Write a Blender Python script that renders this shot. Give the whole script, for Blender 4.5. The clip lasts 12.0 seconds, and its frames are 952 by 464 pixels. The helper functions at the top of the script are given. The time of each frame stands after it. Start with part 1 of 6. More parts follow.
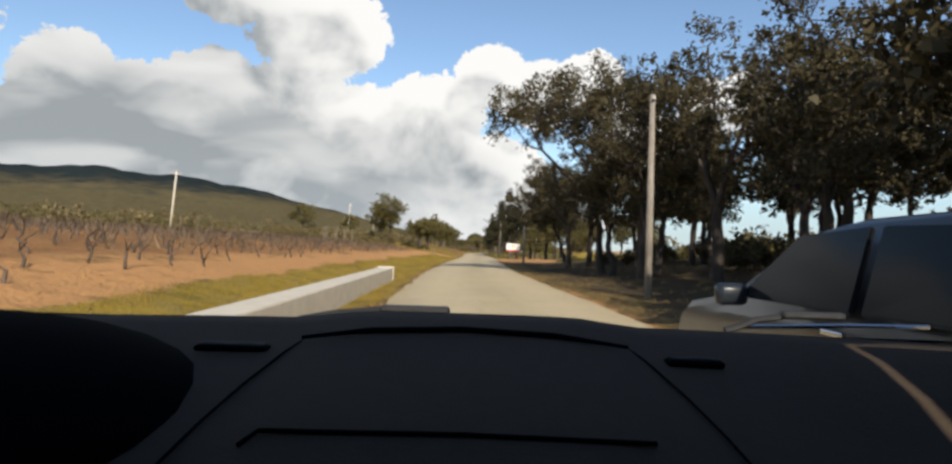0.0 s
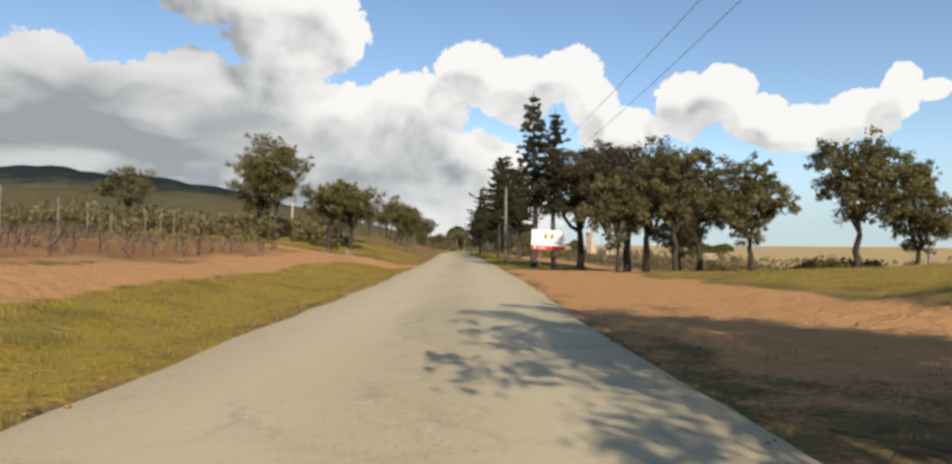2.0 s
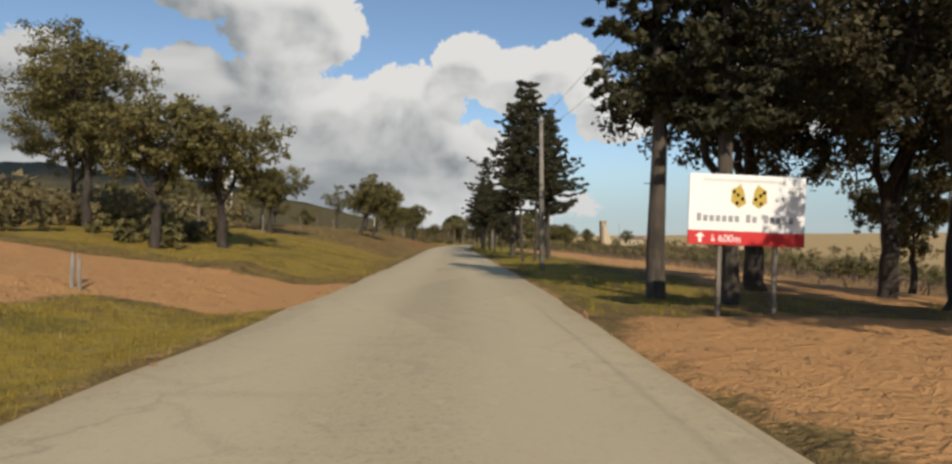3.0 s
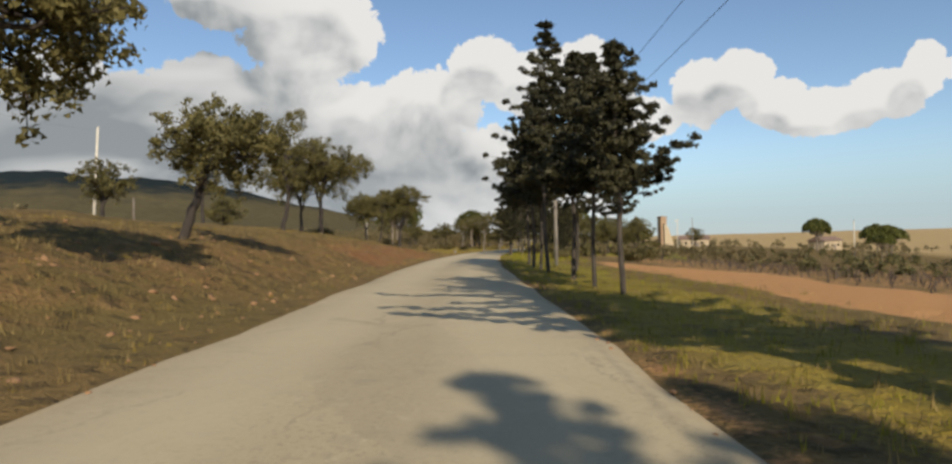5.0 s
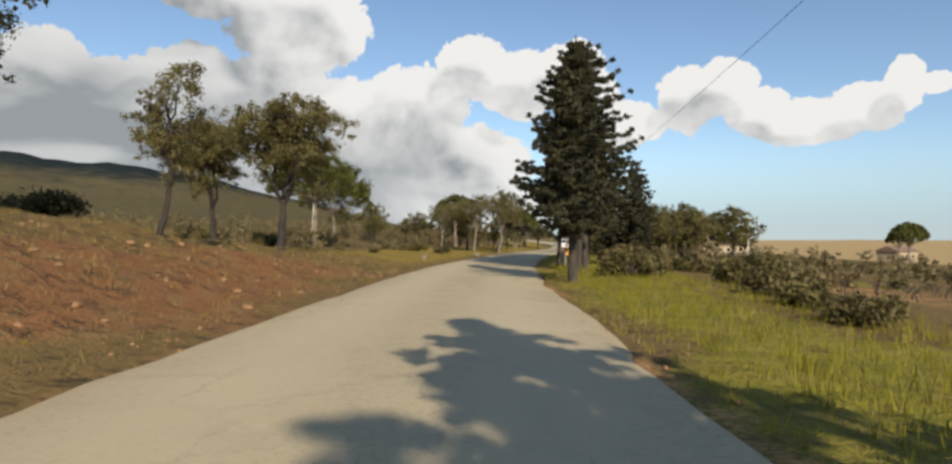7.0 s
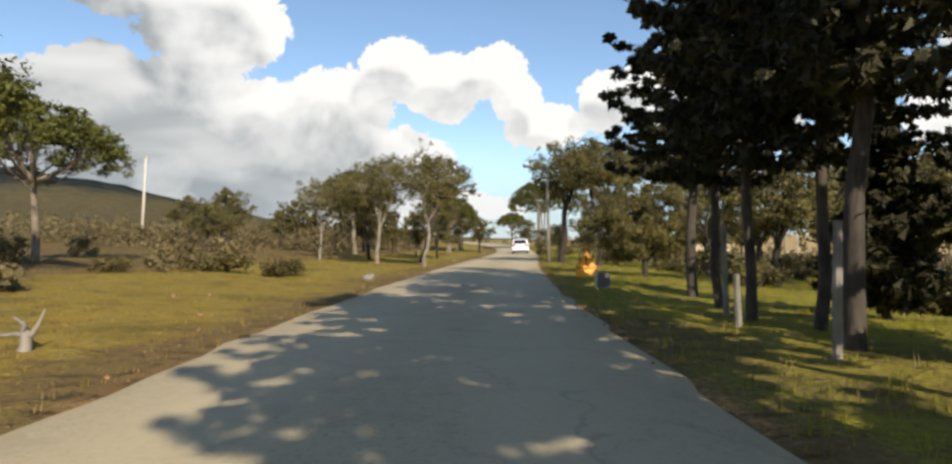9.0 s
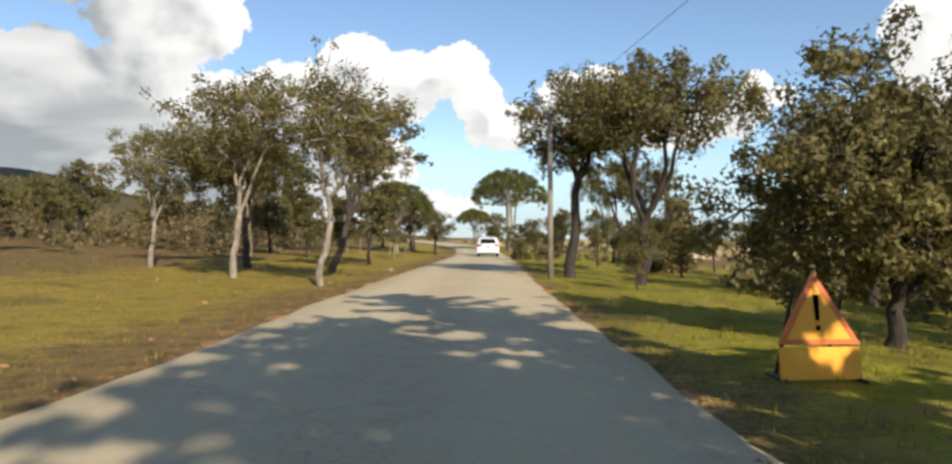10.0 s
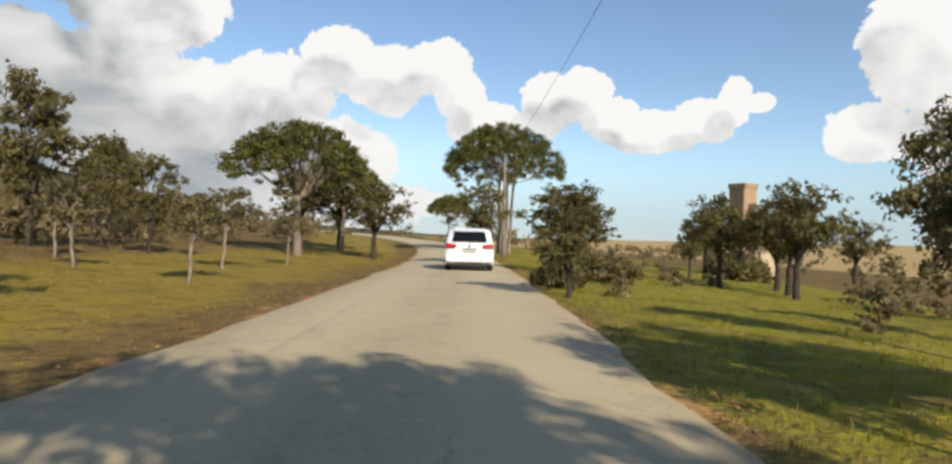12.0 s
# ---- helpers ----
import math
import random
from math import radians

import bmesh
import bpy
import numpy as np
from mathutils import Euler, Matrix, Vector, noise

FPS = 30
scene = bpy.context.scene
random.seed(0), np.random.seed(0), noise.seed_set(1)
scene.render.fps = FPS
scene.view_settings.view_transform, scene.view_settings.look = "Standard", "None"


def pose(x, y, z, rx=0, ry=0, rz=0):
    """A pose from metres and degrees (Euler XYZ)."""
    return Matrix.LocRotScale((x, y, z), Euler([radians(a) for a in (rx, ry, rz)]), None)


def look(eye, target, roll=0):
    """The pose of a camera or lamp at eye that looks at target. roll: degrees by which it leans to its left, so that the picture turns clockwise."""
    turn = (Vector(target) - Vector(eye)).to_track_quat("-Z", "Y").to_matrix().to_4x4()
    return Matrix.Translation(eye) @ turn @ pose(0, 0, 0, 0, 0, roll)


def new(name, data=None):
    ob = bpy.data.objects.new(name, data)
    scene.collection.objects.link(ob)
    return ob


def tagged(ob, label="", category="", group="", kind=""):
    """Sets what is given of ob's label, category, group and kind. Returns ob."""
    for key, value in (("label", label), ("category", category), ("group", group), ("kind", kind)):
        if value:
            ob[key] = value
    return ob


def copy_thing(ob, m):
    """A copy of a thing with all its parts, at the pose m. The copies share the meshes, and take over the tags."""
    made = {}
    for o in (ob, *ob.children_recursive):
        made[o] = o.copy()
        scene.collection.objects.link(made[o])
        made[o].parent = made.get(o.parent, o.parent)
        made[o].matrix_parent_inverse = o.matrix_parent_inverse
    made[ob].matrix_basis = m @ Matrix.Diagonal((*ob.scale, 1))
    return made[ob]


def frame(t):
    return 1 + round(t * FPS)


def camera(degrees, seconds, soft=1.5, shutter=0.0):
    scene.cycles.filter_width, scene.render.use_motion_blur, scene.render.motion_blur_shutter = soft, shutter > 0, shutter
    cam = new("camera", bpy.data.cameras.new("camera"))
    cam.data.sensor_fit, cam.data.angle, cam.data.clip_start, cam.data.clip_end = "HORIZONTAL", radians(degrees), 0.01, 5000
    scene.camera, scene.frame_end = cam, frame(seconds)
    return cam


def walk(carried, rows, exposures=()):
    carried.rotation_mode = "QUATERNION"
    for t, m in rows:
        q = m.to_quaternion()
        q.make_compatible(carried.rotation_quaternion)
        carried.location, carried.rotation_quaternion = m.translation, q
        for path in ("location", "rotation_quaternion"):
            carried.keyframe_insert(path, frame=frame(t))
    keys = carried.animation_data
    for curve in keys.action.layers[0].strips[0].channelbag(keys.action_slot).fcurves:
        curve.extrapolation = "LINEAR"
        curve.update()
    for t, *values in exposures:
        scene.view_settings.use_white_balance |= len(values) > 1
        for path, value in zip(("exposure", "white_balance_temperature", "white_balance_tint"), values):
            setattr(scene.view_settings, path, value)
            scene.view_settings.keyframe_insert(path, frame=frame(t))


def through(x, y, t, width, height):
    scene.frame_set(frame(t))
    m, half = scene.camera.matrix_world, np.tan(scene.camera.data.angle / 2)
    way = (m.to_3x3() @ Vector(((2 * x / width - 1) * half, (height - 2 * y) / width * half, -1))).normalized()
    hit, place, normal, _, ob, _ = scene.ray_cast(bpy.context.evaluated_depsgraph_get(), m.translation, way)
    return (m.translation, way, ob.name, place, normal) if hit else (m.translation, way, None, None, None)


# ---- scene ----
cam = camera(73.0, 12.0, soft=2.65, shutter=0.0)

# seconds, x, y, pitch, lean, yaw
ROWS = [
    (0.0, 0.00, 0.00, 1.55, -1.86, -0.52),
    (0.5, 0.06, 14.72, 1.47, -2.84, -1.11),
    (1.0, 0.27, 29.38, 1.48, -1.80, -1.67),
    (1.5, 0.56, 43.89, 1.10, -0.42, -1.83),
    (2.0, 0.89, 58.15, 1.33, -0.63, -1.98),
    (2.5, 1.23, 71.87, 0.77, 0.14, -2.02),
    (3.0, 1.56, 84.73, 0.62, 0.21, -2.01),
    (4.0, 1.98, 109.05, 0.78, 0.68, -1.15),
    (5.0, 2.05, 132.54, 0.95, 1.15, -0.30),
    (5.5, 1.96, 143.70, 0.98, 0.00, 0.00),
    (6.0, 1.85, 154.00, 0.88, 0.19, 0.08),
    (6.5, 1.80, 163.49, 0.85, -0.38, -0.57),
    (7.5, 2.18, 180.60, 0.78, -0.29, -3.19),
    (8.5, 3.35, 197.55, 0.71, -0.21, -5.82),
    (9.0, 4.33, 206.23, 1.02, 0.74, -8.27),
    (9.5, 5.67, 214.91, 0.75, 0.33, -10.40),
    (10.0, 7.26, 223.45, 0.95, -0.04, -11.93),
    (10.5, 8.99, 231.64, 0.08, -0.68, -13.05),
    (11.0, 10.73, 239.28, 0.69, -1.29, -13.77),
    (11.5, 12.41, 246.38, 0.51, -1.92, -13.93),
    (12.0, 13.96, 252.96, 0.74, -1.53, -13.81),
]
EYE = 1.25
walk(cam, [(t, pose(x, y, EYE, 90 + p, r, w)) for t, x, y, p, r, w in ROWS], exposures=[(0.0, 0.22), (2.0, 0.17), (3.0, -0.2), (4.0, -0.12), (5.0, -0.08), (6.5, 0.07), (8.5, -0.13), (9.0, 0.27), (9.5, 0.37), (10.0, 0.37), (10.5, 0.24), (11.0, 0.2), (11.5, 0.22), (12.0, 0.17)])

# ------------------------------------------------------------------ light
SUN_AZ, SUN_EL = 167.0, 30.0          # clockwise from +y, above the horizon
sun_dir = Vector((math.sin(radians(SUN_AZ)) * math.cos(radians(SUN_EL)), math.cos(radians(SUN_AZ)) * math.cos(radians(SUN_EL)), math.sin(radians(SUN_EL))))
sun = new("sun", bpy.data.lights.new("sun", "SUN"))
sun.data.energy, sun.data.angle, sun.data.color = 5.0, radians(0.55), (1.0, 0.90, 0.74)
sun.matrix_world = look((0, 100, 300), Vector((0, 100, 300)) - sun_dir)

world = bpy.data.worlds.new("sky")
scene.world = world
world.use_nodes = True


class Graph:
    """Small helper to write node trees as expressions."""

    def __init__(self, tree):
        self.t = tree
        self.t.nodes.clear()

    def node(self, kind):
        return self.t.nodes.new(kind)

    def put(self, sock, v):
        if hasattr(v, "is_output"):
            self.t.links.new(v, sock)
        elif isinstance(v, (tuple, list)) and sock.type == "RGBA" and len(v) == 3:
            sock.default_value = (*v, 1)
        else:
            sock.default_value = v

    def m(self, op, a, b=0.0, c=0.0, clamp=False):
        n = self.node("ShaderNodeMath")
        n.operation, n.use_clamp = op, clamp
        for i, v in enumerate((a, b, c)):
            self.put(n.inputs[i], v)
        return n.outputs[0]

    def vm(self, op, a, b=(0, 0, 0)):
        n = self.node("ShaderNodeVectorMath")
        n.operation = op
        self.put(n.inputs[0], a)
        if op == "SCALE":
            self.put(n.inputs["Scale"], b)
        else:
            self.put(n.inputs[1], b)
        return n.outputs[0]

    def noise(self, vec, scale, detail=4.0, rough=0.55, dist=0.0):
        n = self.node("ShaderNodeTexNoise")
        if vec is not None:
            self.put(n.inputs["Vector"], vec)
        n.inputs["Scale"].default_value, n.inputs["Detail"].default_value = scale, detail
        n.inputs["Roughness"].default_value, n.inputs["Distortion"].default_value = rough, dist
        return n.outputs[0]

    def step(self, v, lo, hi):
        n = self.node("ShaderNodeMapRange")
        n.interpolation_type = "SMOOTHSTEP"
        self.put(n.inputs[0], v)
        self.put(n.inputs[1], lo)
        self.put(n.inputs[2], hi)
        return n.outputs[0]

    def mix(self, f, a, b, blend="MIX"):
        n = self.node("ShaderNodeMix")
        n.data_type, n.blend_type = "RGBA", blend
        self.put(n.inputs[0], f)
        self.put(n.inputs[6], a)
        self.put(n.inputs[7], b)
        return n.outputs[2]

    def xyz(self, x, y, z):
        n = self.node("ShaderNodeCombineXYZ")
        for i, v in enumerate((x, y, z)):
            self.put(n.inputs[i], v)
        return n.outputs[0]

    def bump(self, h, strength, dist):
        n = self.node("ShaderNodeBump")
        self.put(n.inputs["Height"], h)
        n.inputs["Strength"].default_value, n.inputs["Distance"].default_value = strength, dist
        return n.outputs[0]


def build_sky():
    g = Graph(world.node_tree)
    sky = g.node("ShaderNodeTexSky")
    sky.sky_type, sky.sun_disc = "NISHITA", False
    sky.sun_elevation, sky.sun_rotation = radians(SUN_EL), radians(SUN_AZ)
    sky.air_density, sky.dust_density, sky.ozone_density = 1.0, 0.15, 2.2
    way = g.node("ShaderNodeTexCoord").outputs["Generated"]
    sep = g.node("ShaderNodeSeparateXYZ")
    g.put(sep.inputs[0], way)
    az = g.m("MULTIPLY", g.m("ARCTAN2", sep.outputs[0], sep.outputs[1]), 57.2958)
    el = g.m("MULTIPLY", g.m("ARCSINE", sep.outputs[2]), 57.2958)
    base = g.xyz(az, el, 0.0)
    # billows: two scales of displacement, then heaps of cumulus as soft ellipses (azimuth, elevation, half widths, weight)
    n1 = g.noise(base, 0.11, 2.0, 0.5)
    n2 = g.noise(base, 0.20, 2.0, 0.45)
    n3 = g.noise(base, 0.62, 1.5, 0.45)

    def puffs(n):
        return g.m("SUBTRACT", g.m("ABSOLUTE", g.m("SUBTRACT", g.m("MULTIPLY", n, 2.0), 1.0)), 0.22)

    slow = g.m("MULTIPLY", g.m("SUBTRACT", n1, 0.5), 0.55)
    bumpy = g.m("ADD", slow, g.m("ADD", g.m("MULTIPLY", puffs(n2), 0.62), g.m("ADD", g.m("MULTIPLY", puffs(n3), 0.50), g.m("MULTIPLY", puffs(g.noise(base, 1.4, 2.5, 0.55)), 0.36))))

    def heap(rows, da=0.0, de=0.0):
        total = None
        for a0, e0, ra, re in rows:
            u = g.m("MULTIPLY", g.m("SUBTRACT", az, a0 - da), 1.0 / ra)
            v = g.m("MULTIPLY", g.m("SUBTRACT", el, e0 - de), 1.0 / re)
            d = g.m("SUBTRACT", 1.0, g.m("ADD", g.m("MULTIPLY", u, u), g.m("MULTIPLY", v, v)))
            total = d if total is None else g.m("SMOOTH_MAX", total, d, 0.25)
        return total

    HEAPS = [(-32.6, 11.4, 4.4, 4.3), (-27.9, 10.2, 5.3, 3.7), (-22.4, 11.8, 5.0, 3.8), (-21.0, 20.2, 5.0, 2.6), (-13.6, 18.0, 6.0, 4.8), (-15.5, 10.9, 6.4, 5.0), (-10.1, 10.7, 5.7, 3.6), (-3.8, 12.0, 5.4, 3.6),
             (1.6, 15.2, 3.7, 3.0), (5.7, 13.7, 3.8, 3.3), (10.0, 14.9, 3.3, 2.6), (-6.9, 7.2, 11.5, 4.0), (-22.7, 5.5, 14.2, 3.9), (-36.0, 6.0, 9.0, 4.5), (0.6, 6.3, 6.5, 4.3), (12.1, 12.6, 2.6, 2.6)]
    HEAPS2 = [(14.5, 10.2, 4.1, 2.2), (19.9, 12.0, 2.7, 3.0), (23.1, 13.0, 2.9, 2.4), (25.5, 10.7, 2.7, 2.3), (29.0, 9.6, 4.6, 2.0), (33.1, 10.4, 3.2, 1.9), (35.6, 11.9, 1.5, 2.2), (37.4, 11.7, 1.3, 0.9),
              (48.0, 15.0, 4.0, 5.0), (45.0, 9.0, 3.4, 2.4), (51.0, 10.0, 4.0, 5.0), (60, 12, 8, 5), (-42, 14, 6, 8), (-58, 15, 12, 12), (-85, 16, 14, 9), (110, 12, 14, 4), (-135, 14, 16, 5), (-6, 3.0, 20, 2.6)]
    field = g.m("MAXIMUM", heap(HEAPS), heap(HEAPS2))
    dens = g.m("ADD", field, bumpy)
    cover = g.step(dens, -0.07, 0.07)
    # shade: where there is more cloud above, towards the sun, the cloud is grey; its tops are white
    above = g.m("MAXIMUM", heap(HEAPS, 1.2, 2.6), heap(HEAPS2, 1.2, 2.6))
    lump = g.m("ADD", g.m("MULTIPLY", g.m("SUBTRACT", g.noise(g.vm("ADD", base, (0.9, 1.5, 0)), 0.16, 4.0, 0.55, 0.3), 0.5), 1.6), g.m("MULTIPLY", g.m("SUBTRACT", n3, 0.5), 0.35))
    deep = g.m("MULTIPLY", g.step(heap([(-29, 7.5, 20, 5.5), (-11, 6.5, 13, 4.0)]), -0.6, 1.0), 0.62)
    deep = g.m("ADD", deep, g.m("MULTIPLY", g.step(heap([(-34, 15, 20, 12)]), -0.3, 0.8), g.m("ADD", 0.16, g.m("MULTIPLY", n1, 0.46))))
    shade = g.m("ADD", g.step(g.m("ADD", g.m("MINIMUM", above, 0.42), g.m("ADD", lump, slow)), 0.0, 1.05), deep, 0.0, True)
    veil = g.noise(g.vm("MULTIPLY", base, (0.55, 1.3, 1.0)), 0.15, 3.0, 0.5, 0.4)
    shade = g.m("MULTIPLY", shade, g.m("ADD", 0.50, g.m("MULTIPLY", g.step(veil, 0.32, 0.66), 0.62)), 0.0, True)
    soft_low = g.m("SUBTRACT", 1.0, g.step(el, 1.0, 9.0))
    white = (1.0, 0.985, 0.955)
    cloud = g.mix(g.m("MULTIPLY", shade, 0.92), white, (0.30, 0.335, 0.36))
    cloud = g.mix(g.m("MULTIPLY", soft_low, 0.25), cloud, (0.55, 0.62, 0.68))
    blue = g.vm("SCALE", sky.outputs[0], 0.15)
    blue = g.mix(g.m("MULTIPLY", soft_low, 0.75), blue, (0.40, 0.56, 0.70))
    col = g.mix(cover, blue, cloud)
    bg = g.node("ShaderNodeBackground")
    g.put(bg.inputs[0], col)
    bg.inputs[1].default_value = 0.85
    out = g.node("ShaderNodeOutputWorld")
    g.put(out.inputs[0], bg.outputs[0])


build_sky()

# ------------------------------------------------------------------ materials


def material(name):
    mat = bpy.data.materials.new(name)
    mat.use_nodes = True
    g = Graph(mat.node_tree)
    b = g.node("ShaderNodeBsdfPrincipled")
    out = g.node("ShaderNodeOutputMaterial")
    g.put(out.inputs[0], b.outputs[0])
    pos = g.node("ShaderNodeNewGeometry").outputs["Position"]
    return mat, g, b, pos


def plain(name, col, rough=0.5, metal=0.0, vary=0.12, scale=6.0, bump=0.0, coat=0.0, spec=0.5):
    mat, g, b, pos = material(name)
    obj = g.node("ShaderNodeTexCoord").outputs["Object"]
    f = g.noise(obj, scale, 5.0, 0.6)
    lo, hi = tuple(c * (1 - vary) for c in col), tuple(min(1, c * (1 + vary)) for c in col)
    g.put(b.inputs["Base Color"], g.mix(f, lo, hi))
    g.put(b.inputs["Roughness"], g.m("ADD", rough - 0.06, g.m("MULTIPLY", f, 0.12)))
    b.inputs["Metallic"].default_value, b.inputs["Coat Weight"].default_value, b.inputs["Specular IOR Level"].default_value = metal, coat, spec
    if bump:
        g.put(b.inputs["Normal"], g.bump(g.noise(obj, scale * 5, 4.0), bump, 0.01))
    return mat


def leaf_material(name, dark, light, through=0.35):
    mat, g, b, pos = material(name)
    geo = g.node("ShaderNodeNewGeometry")
    rnd = geo.outputs["Random Per Island"]
    clump = g.noise(pos, 0.9, 2.0)
    f = g.m("ADD", g.m("MULTIPLY", rnd, 0.55), g.m("MULTIPLY", g.step(clump, 0.35, 0.65), 0.45))
    col = g.mix(f, dark, light)
    g.put(b.inputs["Base Color"], col)
    b.inputs["Roughness"].default_value = 0.62
    b.inputs["Specular IOR Level"].default_value = 0.25
    tr = g.node("ShaderNodeBsdfTranslucent")
    g.put(tr.inputs[0], col)
    mx = g.node("ShaderNodeMixShader")
    mx.inputs[0].default_value = through
    g.put(mx.inputs[1], b.outputs[0])
    g.put(mx.inputs[2], tr.outputs[0])
    out = [n for n in g.t.nodes if n.type == "OUTPUT_MATERIAL"][0]
    g.put(out.inputs[0], mx.outputs[0])
    return mat


def bark_material(name, dark, light, scale=5.0):
    mat, g, b, pos = material(name)
    obj = g.node("ShaderNodeTexCoord").outputs["Object"]
    ridged = g.noise(g.vm("MULTIPLY", obj, (1, 1, 0.18)), scale * 2.2, 5.0, 0.65)
    blot = g.noise(obj, 1.1, 3.0)
    f = g.m("ADD", g.m("MULTIPLY", g.step(ridged, 0.3, 0.7), 0.6), g.m("MULTIPLY", g.step(blot, 0.35, 0.65), 0.4))
    g.put(b.inputs["Base Color"], g.mix(f, dark, light))
    b.inputs["Roughness"].default_value = 0.9
    g.put(b.inputs["Normal"], g.bump(ridged, 0.8, 0.03))
    return mat


def ground_material():
    """Grass, dry stalks, bare earth: their share comes from the plan's zones, their colours from noise."""
    mat, g, b, pos = material("ground")
    zone = g.node("ShaderNodeVertexColor")
    zone.layer_name = "zone"
    sep = g.node("ShaderNodeSeparateColor")
    g.put(sep.inputs[0], zone.outputs[0])
    big, mid, fine = g.noise(pos, 0.22, 4.0), g.noise(pos, 1.4, 5.0, 0.6), g.noise(pos, 14.0, 4.0, 0.65)
    brk = g.m("ADD", g.m("MULTIPLY", g.m("SUBTRACT", mid, 0.5), 0.9), g.m("MULTIPLY", g.m("SUBTRACT", fine, 0.5), 0.55))
    earth = g.mix(fine, (0.36, 0.178, 0.068), (0.72, 0.385, 0.155))
    soil = g.node("ShaderNodeVertexColor")
    soil.layer_name = "soil"
    ssep = g.node("ShaderNodeSeparateColor")
    g.put(ssep.inputs[0], soil.outputs[0])
    red = g.mix(fine, (0.15, 0.066, 0.027), (0.40, 0.188, 0.076))
    red = g.mix(g.step(mid, 0.45, 0.7), red, g.mix(fine, (0.16, 0.096, 0.038), (0.36, 0.228, 0.094)))
    earth = g.mix(g.step(g.m("ADD", ssep.outputs[0], g.m("MULTIPLY", g.m("SUBTRACT", big, 0.5), 0.6)), 0.25, 0.75), earth, red)
    lush = g.mix(fine, (0.175, 0.118, 0.016), (0.50, 0.340, 0.052))
    lush = g.mix(ssep.outputs[1], lush, g.mix(fine, (0.122, 0.114, 0.009), (0.39, 0.350, 0.030)))
    lush = g.mix(g.step(mid, 0.42, 0.72), lush, g.mix(fine, (0.17, 0.120, 0.032), (0.41, 0.305, 0.085)))
    lush = g.mix(g.m("MULTIPLY", g.step(g.noise(pos, 0.55, 3.0, 0.6), 0.50, 0.68), 0.55), lush, g.mix(fine, (0.040, 0.046, 0.012), (0.12, 0.115, 0.032)))
    dry = g.mix(fine, (0.10, 0.063, 0.023), (0.31, 0.200, 0.075))
    dry = g.mix(g.step(big, 0.4, 0.7), dry, g.mix(fine, (0.095, 0.066, 0.022), (0.27, 0.190, 0.065)))
    clump = g.m("MULTIPLY", g.step(g.noise(pos, 2.6, 5.0, 0.65, 0.5), 0.50, 0.66), 0.62)
    dry = g.mix(clump, dry, g.mix(fine, (0.032, 0.026, 0.014), (0.085, 0.066, 0.034)))
    earth = g.mix(g.m("MULTIPLY", clump, g.m("ADD", 0.15, g.m("MULTIPLY", ssep.outputs[0], 0.85))), earth, g.mix(fine, (0.045, 0.028, 0.016), (0.12, 0.078, 0.042)))
    col = g.mix(g.step(g.m("ADD", sep.outputs[1], brk), 0.35, 0.65), dry, lush)
    # brown leaf litter, darkened further to stand in for the oaks' shade
    shaded_litter = g.mix(fine, (0.030, 0.022, 0.013), (0.115, 0.080, 0.044))
    col = g.mix(g.step(g.m("ADD", ssep.outputs[2], brk), 0.30, 0.70), col, shaded_litter)
    col = g.mix(g.step(g.m("ADD", sep.outputs[0], brk), 0.35, 0.65), col, earth)
    col = g.mix(g.step(sep.outputs[2], 0.2, 0.9), col, g.mix(mid, (0.40, 0.27, 0.12), (0.52, 0.37, 0.17)))
    g.put(b.inputs["Base Color"], col)
    b.inputs["Roughness"].default_value = 0.95
    b.inputs["Specular IOR Level"].default_value = 0.15
    g.put(b.inputs["Normal"], g.bump(g.m("ADD", fine, g.m("ADD", g.m("MULTIPLY", mid, 2.0), g.m("MULTIPLY", clump, 1.2))), 0.75, 0.11))
    return mat


